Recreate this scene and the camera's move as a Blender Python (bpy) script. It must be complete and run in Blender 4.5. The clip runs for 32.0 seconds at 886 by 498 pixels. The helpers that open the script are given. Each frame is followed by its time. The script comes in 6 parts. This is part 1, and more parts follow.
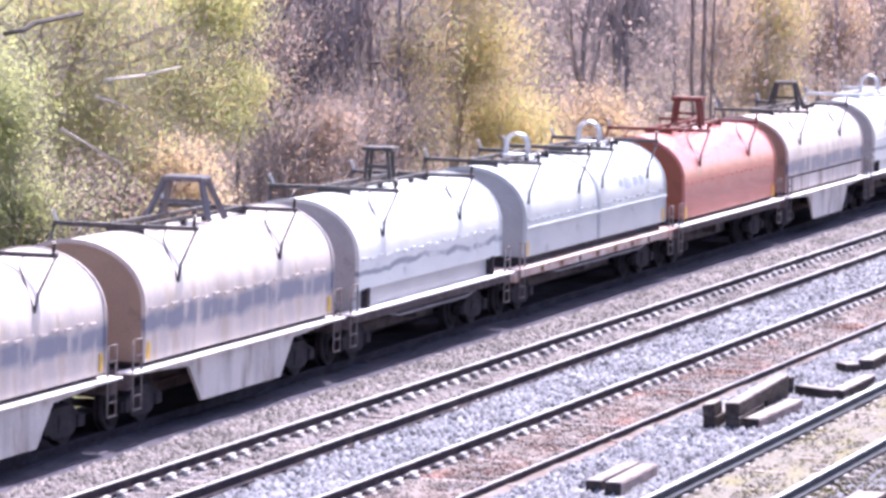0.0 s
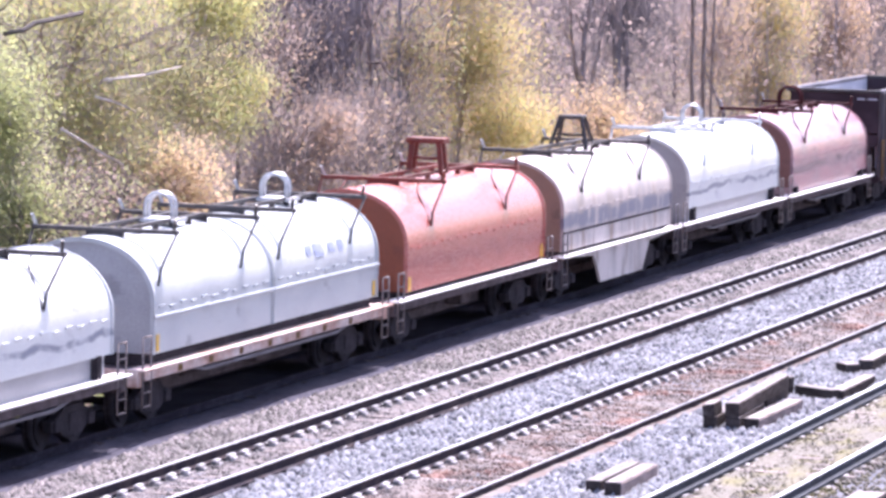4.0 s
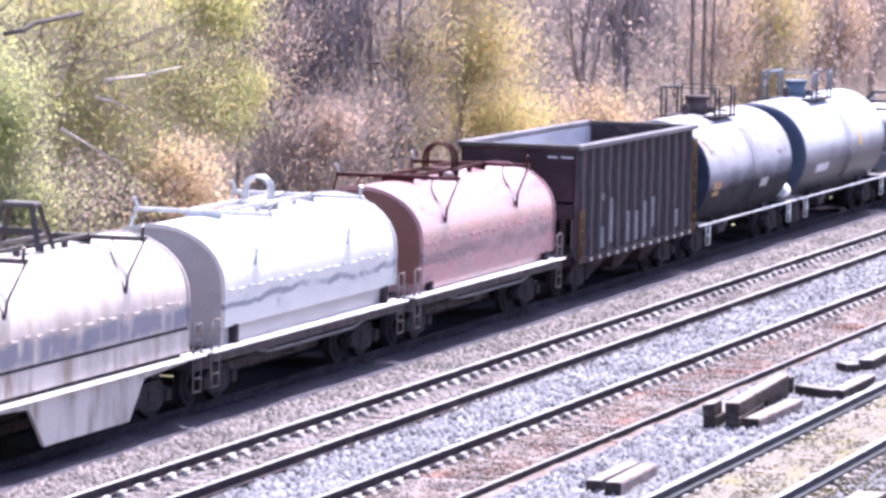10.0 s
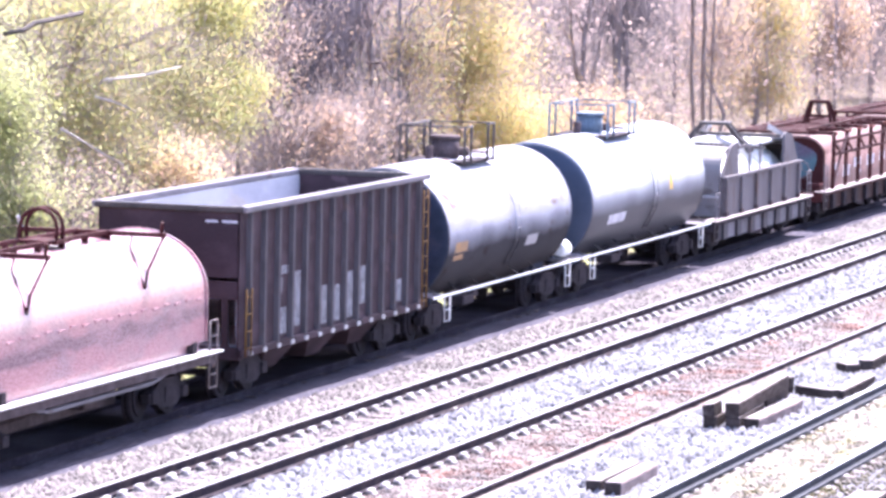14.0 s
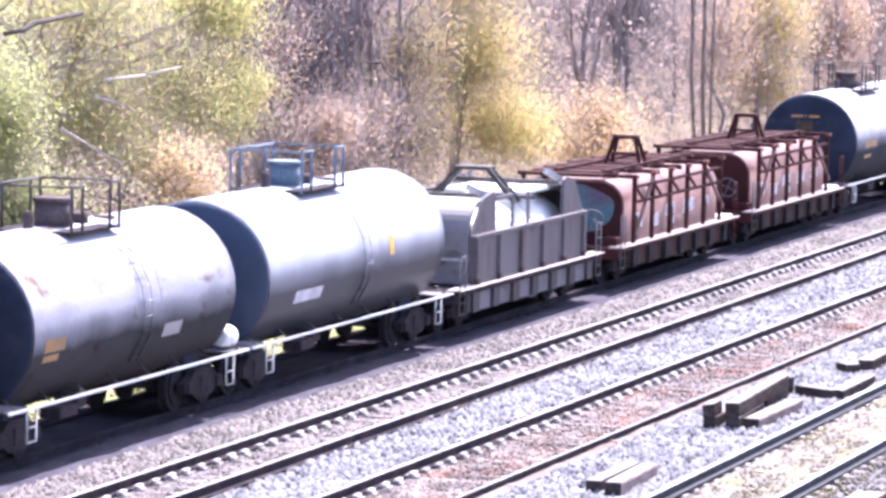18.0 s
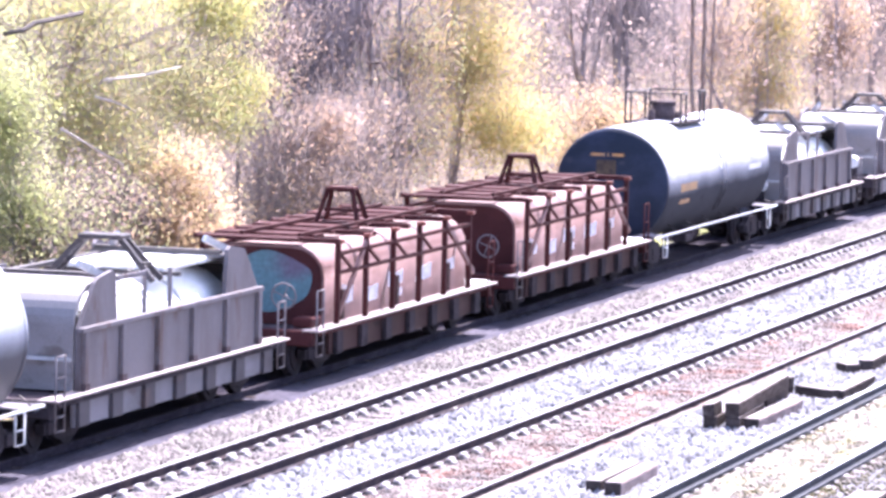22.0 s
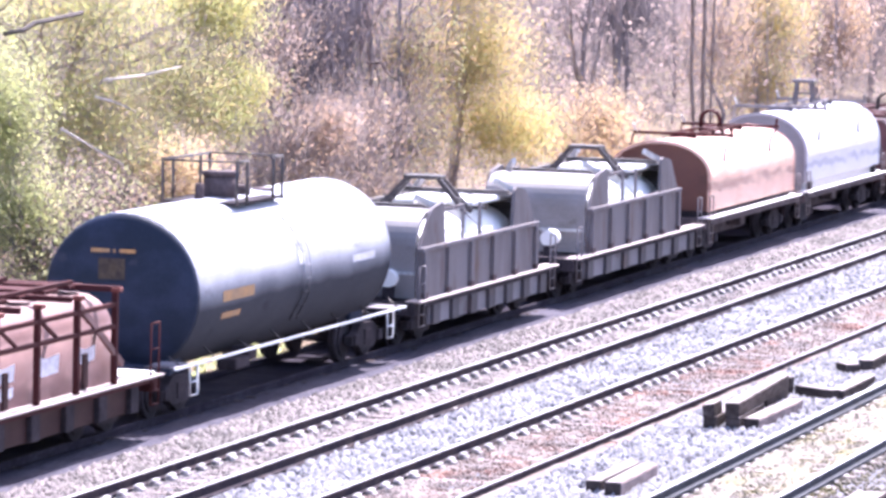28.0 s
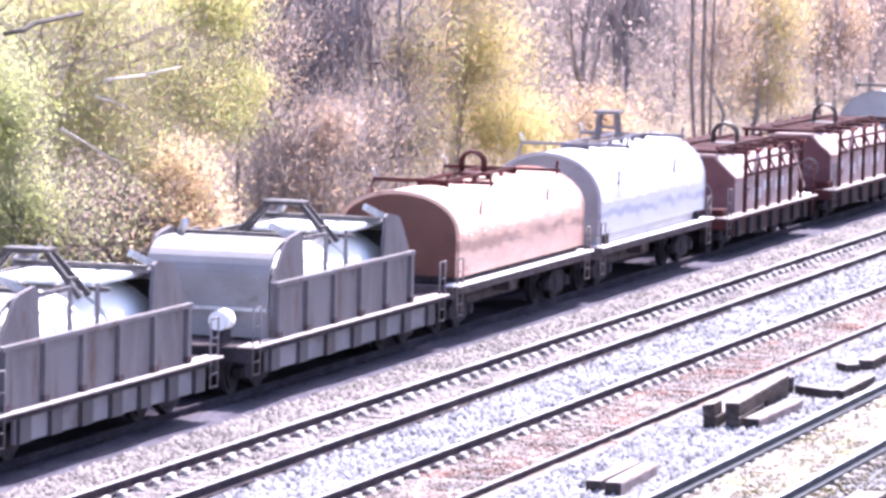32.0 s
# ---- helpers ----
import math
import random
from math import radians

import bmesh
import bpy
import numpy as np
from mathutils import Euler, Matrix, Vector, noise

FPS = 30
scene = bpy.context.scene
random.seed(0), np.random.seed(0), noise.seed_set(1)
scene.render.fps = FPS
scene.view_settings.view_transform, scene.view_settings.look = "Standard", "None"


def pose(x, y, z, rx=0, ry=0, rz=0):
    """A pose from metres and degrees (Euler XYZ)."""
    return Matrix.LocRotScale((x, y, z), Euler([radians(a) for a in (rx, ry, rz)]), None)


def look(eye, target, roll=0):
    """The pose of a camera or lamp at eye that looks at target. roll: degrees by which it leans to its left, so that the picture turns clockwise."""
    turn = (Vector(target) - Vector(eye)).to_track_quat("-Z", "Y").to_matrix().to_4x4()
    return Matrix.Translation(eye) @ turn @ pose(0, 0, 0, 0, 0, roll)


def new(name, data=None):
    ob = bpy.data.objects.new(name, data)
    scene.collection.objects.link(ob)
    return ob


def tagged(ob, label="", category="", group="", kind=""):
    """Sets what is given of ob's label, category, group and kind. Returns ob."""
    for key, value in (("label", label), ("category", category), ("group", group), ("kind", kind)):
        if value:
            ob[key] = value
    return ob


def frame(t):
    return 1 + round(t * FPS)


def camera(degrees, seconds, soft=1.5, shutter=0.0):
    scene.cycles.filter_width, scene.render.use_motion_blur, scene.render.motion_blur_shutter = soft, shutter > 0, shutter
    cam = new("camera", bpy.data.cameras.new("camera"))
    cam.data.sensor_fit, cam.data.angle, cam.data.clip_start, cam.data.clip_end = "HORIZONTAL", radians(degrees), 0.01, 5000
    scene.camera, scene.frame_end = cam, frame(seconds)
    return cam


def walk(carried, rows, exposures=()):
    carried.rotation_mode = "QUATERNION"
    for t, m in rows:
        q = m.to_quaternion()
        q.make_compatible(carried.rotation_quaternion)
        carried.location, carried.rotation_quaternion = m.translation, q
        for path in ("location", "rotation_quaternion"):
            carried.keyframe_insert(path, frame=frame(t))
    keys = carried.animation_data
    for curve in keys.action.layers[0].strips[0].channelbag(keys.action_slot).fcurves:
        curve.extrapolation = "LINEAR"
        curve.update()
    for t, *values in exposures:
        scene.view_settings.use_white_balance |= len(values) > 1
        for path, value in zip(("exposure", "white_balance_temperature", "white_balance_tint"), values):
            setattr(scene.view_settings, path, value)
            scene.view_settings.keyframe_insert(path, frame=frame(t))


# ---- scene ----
# The camera stands still on a tripod above the yard.
cam = camera(11.21, 32.0, soft=3.2)
EYE = Vector((0.0, -28.992, 9.556))
VIEW = look(EYE, EYE + 100 * Vector((0.95351, 0.2905, -0.08023)), 1.301)
EXPO = [(0.0, 1.29, 6050, 25), (6.0, 1.3, 6050, 25), (8.0, 1.33, 6050, 25), (11.0, 1.4, 6050, 25), (12.0, 1.65, 6050, 25), (13.5, 1.95, 6050, 25), (14.5, 1.93, 6050, 25), (17.0, 1.63, 6050, 25), (19.0, 1.67, 6050, 25), (21.0, 1.85, 6050, 25), (23.0, 2.04, 6050, 25), (25.0, 2.04, 6050, 25), (28.0, 1.76, 6050, 25), (30.0, 1.75, 6050, 25), (32.0, 1.81, 6050, 25)]
walk(cam, [(0.0, VIEW), (32.0, VIEW)], EXPO)

# ---- light: one high sun down the line of the tracks, open sky ----
SUN_DIR = Vector((0.57, 0.0, 0.82)).normalized()
world = bpy.data.worlds.new("sky")
scene.world = world
world.use_nodes = True
wn = world.node_tree
sky = wn.nodes.new("ShaderNodeTexSky")
sky.sky_type = "NISHITA"
sky.sun_disc = False
sky.sun_elevation = math.asin(SUN_DIR.z)
sky.sun_rotation = math.atan2(SUN_DIR.x, SUN_DIR.y)
sky.air_density, sky.dust_density, sky.ozone_density = 0.9, 2.6, 0.8
wn.links.new(sky.outputs["Color"], wn.nodes["Background"].inputs["Color"])
wn.nodes["Background"].inputs["Strength"].default_value = 0.15
sun = new("sun", bpy.data.lights.new("sun", "SUN"))
sun.data.energy, sun.data.angle, sun.data.color = 4.9, radians(0.6), (1.0, 0.965, 0.93)
sun.matrix_world = look(SUN_DIR * 50, (0, 0, 0))

# ---- materials ----


def material(name, base, second=None, rough=0.6, metal=0.0, scale=4.0, mix=(0.4, 0.65), stretch=(1, 1, 1), fine=40.0, fine_amount=0.25,
             bump=0.1, spots=None, spot_scale=2.0, spot_range=(0.6, 0.68), per_piece=0.0, wave=None, translucent=0.0, per_island=0.0, hue=0.0, gloss=0.4):
    """A weathered surface: two tones in large patches, fine grain, optional spots, relief."""
    m = bpy.data.materials.new(name)
    m.use_nodes = True
    nt = m.node_tree
    n, l = nt.nodes, nt.links
    bsdf = n["Principled BSDF"]
    tc = n.new("ShaderNodeTexCoord")
    mp = n.new("ShaderNodeMapping")
    mp.inputs["Scale"].default_value = stretch
    l.new(tc.outputs["Object"], mp.inputs["Vector"])

    def noise_tex(s, detail=5.0):
        t = n.new("ShaderNodeTexNoise")
        t.inputs["Scale"].default_value = s
        t.inputs["Detail"].default_value = detail
        l.new(mp.outputs["Vector"], t.inputs["Vector"])
        return t

    def ramp(src, lo, hi):
        r = n.new("ShaderNodeMapRange")
        r.inputs["From Min"].default_value, r.inputs["From Max"].default_value = lo, hi
        l.new(src, r.inputs["Value"])
        return r.outputs["Result"]

    def mixc(fac, a, b, mode="MIX"):
        x = n.new("ShaderNodeMix")
        x.data_type, x.blend_type = "RGBA", mode
        for val, sock in ((fac, x.inputs[0]), (a, x.inputs[6]), (b, x.inputs[7])):
            if isinstance(val, bpy.types.NodeSocket):
                l.new(val, sock)
            elif isinstance(val, (int, float)):
                sock.default_value = val
            else:
                sock.default_value = (*val, 1)
        return x.outputs[2]

    col = mixc(ramp(noise_tex(scale).outputs["Fac"], *mix), base, second or tuple(0.7 * v for v in base))
    grain = noise_tex(fine, 3.0)
    if spots:
        col = mixc(ramp(noise_tex(spot_scale, 6.0).outputs["Fac"], *spot_range), col, spots)
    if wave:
        # a wavy band at the height wave[0], of half-width wave[1]: a sprayed or darker tone on hoods, painted shade on
        # tanks
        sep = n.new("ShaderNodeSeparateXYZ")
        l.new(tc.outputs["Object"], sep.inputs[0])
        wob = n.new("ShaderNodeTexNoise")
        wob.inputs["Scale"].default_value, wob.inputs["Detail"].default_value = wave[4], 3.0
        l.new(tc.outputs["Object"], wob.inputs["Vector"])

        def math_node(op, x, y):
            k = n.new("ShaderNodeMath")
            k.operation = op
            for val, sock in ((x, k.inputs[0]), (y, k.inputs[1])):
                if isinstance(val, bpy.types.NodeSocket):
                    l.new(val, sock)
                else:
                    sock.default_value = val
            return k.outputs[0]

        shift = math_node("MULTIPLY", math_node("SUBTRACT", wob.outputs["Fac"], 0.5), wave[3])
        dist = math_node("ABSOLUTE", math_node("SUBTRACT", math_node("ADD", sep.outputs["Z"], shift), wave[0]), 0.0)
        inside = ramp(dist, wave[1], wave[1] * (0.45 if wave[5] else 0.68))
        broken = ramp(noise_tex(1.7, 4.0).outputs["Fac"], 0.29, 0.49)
        # wave[5] = 0 leaves the band unbroken, as for the tanks' painted shade
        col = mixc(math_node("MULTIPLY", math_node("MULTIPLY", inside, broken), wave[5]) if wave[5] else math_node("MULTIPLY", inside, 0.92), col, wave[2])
    g = n.new("ShaderNodeMapRange")
    g.inputs["To Min"].default_value, g.inputs["To Max"].default_value = 1 - fine_amount, 1 + fine_amount
    l.new(ramp(grain.outputs["Fac"], 0.25, 0.75), g.inputs["Value"])
    hs = n.new("ShaderNodeHueSaturation")
    l.new(col, hs.inputs["Color"])
    l.new(g.outputs["Result"], hs.inputs["Value"])
    col = hs.outputs["Color"]
    if per_piece or per_island:
        if per_island:
            rnd = n.new("ShaderNodeNewGeometry").outputs["Random Per Island"]
        else:
            rnd = n.new("ShaderNodeObjectInfo").outputs["Random"]
        amount = per_piece or per_island
        h2 = n.new("ShaderNodeHueSaturation")
        v = n.new("ShaderNodeMapRange")
        v.inputs["To Min"].default_value, v.inputs["To Max"].default_value = 1 - amount, 1 + amount
        l.new(rnd, v.inputs["Value"])
        l.new(v.outputs["Result"], h2.inputs["Value"])
        if hue:
            w = n.new("ShaderNodeMath")
            w.operation = "MULTIPLY"
            w.inputs[1].default_value = 7.31
            f = n.new("ShaderNodeMath")
            f.operation = "FRACT"
            hr = n.new("ShaderNodeMapRange")
            hr.inputs["To Min"].default_value, hr.inputs["To Max"].default_value = 0.5 - hue, 0.5 + hue
            l.new(rnd, w.inputs[0])
            l.new(w.outputs[0], f.inputs[0])
            l.new(f.outputs[0], hr.inputs["Value"])
            l.new(hr.outputs["Result"], h2.inputs["Hue"])
        l.new(col, h2.inputs["Color"])
        col = h2.outputs["Color"]
    l.new(col, bsdf.inputs["Base Color"])
    bsdf.inputs["Metallic"].default_value = metal
    bsdf.inputs["Specular IOR Level"].default_value = gloss
    rr = n.new("ShaderNodeMapRange")
    rr.inputs["To Min"].default_value, rr.inputs["To Max"].default_value = max(0.05, rough - 0.12), min(1, rough + 0.12)
    l.new(grain.outputs["Fac"], rr.inputs["Value"])
    l.new(rr.outputs["Result"], bsdf.inputs["Roughness"])
    if bump:
        b = n.new("ShaderNodeBump")
        b.inputs["Strength"].default_value = bump
        b.inputs["Distance"].default_value = 0.02
        l.new(grain.outputs["Fac"], b.inputs["Height"])
        l.new(b.outputs["Normal"], bsdf.inputs["Normal"])
    if translucent:
        tr = n.new("ShaderNodeBsdfTranslucent")
        l.new(col, tr.inputs["Color"])
        ms = n.new("ShaderNodeMixShader")
        ms.inputs[0].default_value = translucent
        l.new(bsdf.outputs[0], ms.inputs[1])
        l.new(tr.outputs[0], ms.inputs[2])
        l.new(ms.outputs[0], n["Material Output"].inputs["Surface"])
    return m


M_BALLAST = material("ballast", (0.105, 0.102, 0.118), (0.147, 0.142, 0.165), 0.9, scale=0.8, fine=9, fine_amount=0.35, bump=0.8)
M_STONE = material("ballast stone", (0.198, 0.2, 0.225), (0.144, 0.142, 0.162), 0.9, scale=0.5, fine=6, fine_amount=0.1, bump=0.0, per_island=0.6, hue=0.02)
M_PINKSTONE = material("dusty ballast stone", (0.186, 0.16, 0.16), (0.121, 0.107, 0.104), 0.9, scale=0.5, fine=6, fine_amount=0.1, bump=0.0, per_island=0.6, hue=0.02)
M_PINKBED = material("dusty ballast", (0.151, 0.127, 0.127), (0.184, 0.159, 0.159), 0.95, scale=0.7, fine=9, fine_amount=0.3, bump=0.8)
M_BROWNBED = material("brown gravel", (0.162, 0.119, 0.106), (0.199, 0.171, 0.163), 0.95, scale=1.2, fine=8, fine_amount=0.35, bump=0.8, spots=(0.19, 0.0997, 0.0808), spot_scale=0.9, spot_range=(0.54, 0.64))
M_WEEDBED = material("weedy gravel", (0.165, 0.145, 0.12), (0.17, 0.15, 0.075), 0.95, scale=0.9, mix=(0.48, 0.66), stretch=(0.7, 2, 1), fine=8, fine_amount=0.35, bump=0.8)
M_LITTER = material("leaf litter", (0.13, 0.089, 0.065), (0.194, 0.154, 0.081), 0.95, scale=0.5, fine=5, fine_amount=0.5, bump=1.0)
# darkened tones for the ground under the train: its shade, put in the colour
M_SHADEBED = material("ballast in painted train shade", (0.0272, 0.0221, 0.0329), (0.0444, 0.0394, 0.0517), 0.9, scale=1.0, fine=9, fine_amount=0.35, bump=0.8, gloss=0.05)
M_SHOULDER = material("dusty ballast in painted train shade", (0.0654, 0.0596, 0.0784), (0.0888, 0.0829, 0.104), 0.9, scale=1.0, fine=9, fine_amount=0.3, bump=0.8, gloss=0.05)
M_DARKTIE = material("black tie in painted train shade", (0.061, 0.0491, 0.0432), (0.0965, 0.0748, 0.0708), 0.9, scale=2, fine=14, per_piece=0.2, gloss=0.05)
M_TIE = material("creosoted wood", (0.224, 0.185, 0.178), (0.297, 0.253, 0.238), 0.85, scale=2, stretch=(6, 1, 3), fine=14, bump=0.4, per_piece=0.25, gloss=0.05)
M_OLDTIE = material("old grey wood", (0.0816, 0.0649, 0.0616), (0.0482, 0.0366, 0.0333), 0.9, scale=2, stretch=(1, 5, 5), fine=14, bump=0.5, per_piece=0.2, gloss=0.05)
# lighter copy of the old wood for tie tops: sunlight in the colour
M_OLDTOP = material("sunlit grey wood", (0.313, 0.273, 0.267), (0.203, 0.169, 0.166), 0.9, scale=2, stretch=(1, 5, 5), fine=14, bump=0.5, per_piece=0.2)
M_PINKTIE = material("weathered pinkish wood", (0.329, 0.255, 0.243), (0.217, 0.172, 0.16), 0.9, scale=2, stretch=(1, 5, 5), fine=14, bump=0.5, per_piece=0.15, gloss=0.05)
M_RAILSIDE = material("rusty rail", (0.039, 0.0319, 0.0416), (0.0742, 0.0559, 0.0581), 0.85, metal=0.0, scale=3, fine=20, bump=0.2, gloss=0.05)
M_SLATERAIL = material("grey weathered rail", (0.075, 0.0788, 0.0938), (0.0562, 0.0577, 0.0675), 0.8, scale=3, fine=20, bump=0.2, gloss=0.1)
M_RAILTOP = material("worn rail head", (0.653, 0.653, 0.693), (0.545, 0.535, 0.554), 0.4, metal=0.25, scale=2, fine=10, fine_amount=0.1, bump=0.0)
M_PLATE = material("tie plate", (0.447, 0.419, 0.419), (0.326, 0.297, 0.285), 0.8, scale=6, fine=20, per_piece=0.3)
M_BARK = material("bark", (0.201, 0.15, 0.129), (0.338, 0.281, 0.26), 0.95, scale=3, stretch=(3, 3, 0.6), fine=12, fine_amount=0.4, bump=0.8)
M_PALEBARK = material("pale bark", (0.308, 0.266, 0.257), (0.205, 0.171, 0.171), 0.95, scale=3, stretch=(3, 3, 0.6), fine=12, fine_amount=0.3, bump=0.5)


def leaf_mat(name, a, b, var=0.2, hue=0.018, tr=0.85):
    return material(name, a, b, 0.6, scale=0.35, mix=(0.35, 0.65), fine=3, fine_amount=0.2, bump=0, per_island=var, translucent=tr, hue=hue)


M_DEADWOOD = material("bleached dead wood", (0.496, 0.448, 0.4), (0.4, 0.352, 0.32), 0.9, scale=3, stretch=(3, 3, 0.6), fine=12, fine_amount=0.2, bump=0.4)
M_GREYBARK = material("grey bark", (0.184, 0.17, 0.189), (0.258, 0.235, 0.253), 0.95, scale=3, stretch=(3, 3, 0.6), fine=12, fine_amount=0.3, bump=0.5)
M_DARKBARK = material("dark bark", (0.0427, 0.0342, 0.0323), (0.0712, 0.057, 0.0522), 0.95, scale=3, stretch=(3, 3, 0.6), fine=12, fine_amount=0.3, bump=0.5)
M_THICKET = material("thicket twigs", (0.0826, 0.0723, 0.0877), (0.113, 0.098, 0.117), 0.95, scale=0.4, fine=6, bump=0, per_island=0.5)
M_PALETWIG = material("pale twigs", (0.315, 0.264, 0.246), (0.246, 0.208, 0.2), 0.95, scale=0.5, fine=6, bump=0, per_island=0.3)
M_FARTWIG = material("far twigs", (0.138, 0.114, 0.121), (0.161, 0.137, 0.138), 0.95, scale=0.5, fine=6, bump=0, per_island=0.3)
M_LEAF_GREEN = leaf_mat("yellow-green leaves", (0.333, 0.355, 0.148), (0.377, 0.38, 0.166))
M_LEAF_YELLOW = leaf_mat("yellow leaves", (0.334, 0.28, 0.102), (0.296, 0.256, 0.108))
M_LEAF_GOLD = leaf_mat("golden leaves", (0.447, 0.316, 0.147), (0.403, 0.273, 0.147))
M_LEAF_PEACH = leaf_mat("orange leaves", (0.442, 0.323, 0.222), (0.382, 0.263, 0.19))
M_LEAF_CREAM = leaf_mat("pale cream leaves", (0.494, 0.388, 0.209), (0.428, 0.324, 0.182), hue=0.02)
M_LEAF_TAN = leaf_mat("dry tan leaves", (0.284, 0.221, 0.202), (0.232, 0.181, 0.171), hue=0.02)
M_LEAF_HAZE = leaf_mat("hazy far leaves", (0.141, 0.12, 0.114), (0.131, 0.105, 0.108))
M_TWIG = material("bare twigs", (0.333, 0.257, 0.257), (0.455, 0.364, 0.364), 0.95, scale=0.5, fine=6, bump=0, per_island=0.45)
M_LEAF_OLIVE = leaf_mat("olive leaves", (0.289, 0.314, 0.162), (0.361, 0.378, 0.196))


def paint(name, base, second, stain, rough=0.34, metal=0.0, rng=(0.62, 0.7), wave=None, gloss=0.3, streaky=False):
    """Weathered vehicle paint: patches or, where rain has run down, upright streaks."""
    return material(name, base, second, rough, metal, scale=1.1, mix=(0.42, 0.62), stretch=(1.5, 1, 0.6) if streaky else (0.8, 1, 1.6), fine=22, fine_amount=0.12, bump=0.05,
                    spots=stain, spot_scale=1.3, spot_range=rng, wave=wave, gloss=gloss)


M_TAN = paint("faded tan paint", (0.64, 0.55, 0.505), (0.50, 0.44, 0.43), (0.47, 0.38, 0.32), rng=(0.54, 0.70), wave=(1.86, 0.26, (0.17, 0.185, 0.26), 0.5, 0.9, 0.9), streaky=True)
# the end paints are darker copies of the hood paints, shade painted in
M_TAN_END = paint("shaded tan end paint", (0.331, 0.23, 0.17), (0.281, 0.2, 0.16), (0.2, 0.15, 0.12))
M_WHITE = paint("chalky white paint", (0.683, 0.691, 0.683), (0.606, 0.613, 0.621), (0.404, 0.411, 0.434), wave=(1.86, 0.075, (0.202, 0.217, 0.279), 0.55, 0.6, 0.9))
M_WHITE_END = paint("grey paint and shaded white end", (0.361, 0.361, 0.381), (0.321, 0.321, 0.341), (0.251, 0.251, 0.271))
M_GREYGREEN = paint("pale grey paint", (0.519, 0.539, 0.549), (0.459, 0.479, 0.499), (0.329, 0.339, 0.359))
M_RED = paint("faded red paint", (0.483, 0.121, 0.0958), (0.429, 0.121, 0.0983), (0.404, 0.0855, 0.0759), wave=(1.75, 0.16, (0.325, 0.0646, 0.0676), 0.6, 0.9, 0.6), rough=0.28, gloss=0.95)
M_RED_END = paint("shaded red end paint", (0.245, 0.068, 0.0375), (0.218, 0.0613, 0.0341), (0.171, 0.0477, 0.0341))
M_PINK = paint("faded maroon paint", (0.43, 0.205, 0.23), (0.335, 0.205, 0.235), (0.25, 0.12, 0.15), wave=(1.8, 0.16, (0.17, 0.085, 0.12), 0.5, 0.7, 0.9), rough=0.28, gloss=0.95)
M_PINK_END = paint("shaded maroon end paint", (0.18, 0.075, 0.0639), (0.158, 0.0639, 0.0563), (0.12, 0.0451, 0.0451))
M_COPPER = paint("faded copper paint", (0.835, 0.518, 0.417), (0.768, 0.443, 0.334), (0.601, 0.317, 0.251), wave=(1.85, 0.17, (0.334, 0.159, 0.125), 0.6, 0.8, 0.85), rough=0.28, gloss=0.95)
M_COPPER_END = paint("shaded copper end paint", (0.144, 0.0599, 0.0439), (0.12, 0.048, 0.04), (0.0877, 0.04, 0.032))
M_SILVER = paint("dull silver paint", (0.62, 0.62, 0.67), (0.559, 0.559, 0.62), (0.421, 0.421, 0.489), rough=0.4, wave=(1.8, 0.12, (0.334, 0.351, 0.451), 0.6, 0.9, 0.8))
M_BLACK = paint("black hopper paint", (0.0521, 0.0359, 0.0426), (0.078, 0.0534, 0.064), (0.109, 0.0731, 0.0839), rough=0.6, gloss=0.04)
# a lighter copy of the hopper black: light on the ribs, painted in
M_RIB = paint("lightened black rib paint", (0.0906, 0.0832, 0.0946), (0.0707, 0.0636, 0.0733), (0.103, 0.0778, 0.0776), rough=0.6, gloss=0.1)
M_HOPPER_IN = paint("worn hopper inside", (0.484, 0.484, 0.533), (0.387, 0.387, 0.436), (0.451, 0.419, 0.402), rough=0.6)
# the three tank barrels have their underside shade put into the colour as a band
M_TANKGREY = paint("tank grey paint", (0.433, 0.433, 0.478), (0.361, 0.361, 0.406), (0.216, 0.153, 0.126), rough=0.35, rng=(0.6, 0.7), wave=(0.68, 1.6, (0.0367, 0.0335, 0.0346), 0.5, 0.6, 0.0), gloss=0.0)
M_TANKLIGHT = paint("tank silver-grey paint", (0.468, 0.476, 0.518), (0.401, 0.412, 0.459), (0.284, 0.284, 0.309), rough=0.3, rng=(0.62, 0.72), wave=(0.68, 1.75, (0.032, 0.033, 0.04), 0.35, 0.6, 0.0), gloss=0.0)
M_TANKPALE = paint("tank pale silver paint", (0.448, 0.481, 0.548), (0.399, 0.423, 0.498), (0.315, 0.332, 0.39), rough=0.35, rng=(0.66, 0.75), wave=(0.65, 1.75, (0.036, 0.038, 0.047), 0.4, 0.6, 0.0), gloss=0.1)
M_TANKBLUE = paint("dull blue-grey tank end", (0.0626, 0.0818, 0.125), (0.0526, 0.0689, 0.106), (0.0376, 0.0439, 0.0626), rough=0.5, gloss=0.1)
M_TANKBLACK = paint("tank black paint", (0.0225, 0.0295, 0.0467), (0.0313, 0.0398, 0.0677), (0.0421, 0.0465, 0.0677), rough=0.5, gloss=0.04)
M_GREYSTEEL = paint("grey steel paint", (0.185, 0.17, 0.183), (0.152, 0.136, 0.144), (0.121, 0.0812, 0.0696), rough=0.55, rng=(0.6, 0.74), gloss=0.04, streaky=True)
M_SHIELD = paint("pale grey shield", (0.256, 0.239, 0.245), (0.218, 0.201, 0.205), (0.142, 0.12, 0.115), rough=0.5)
M_COVER = paint("white cover", (0.84, 0.84, 0.84), (0.84, 0.84, 0.84), (0.668, 0.641, 0.628), rough=0.5)
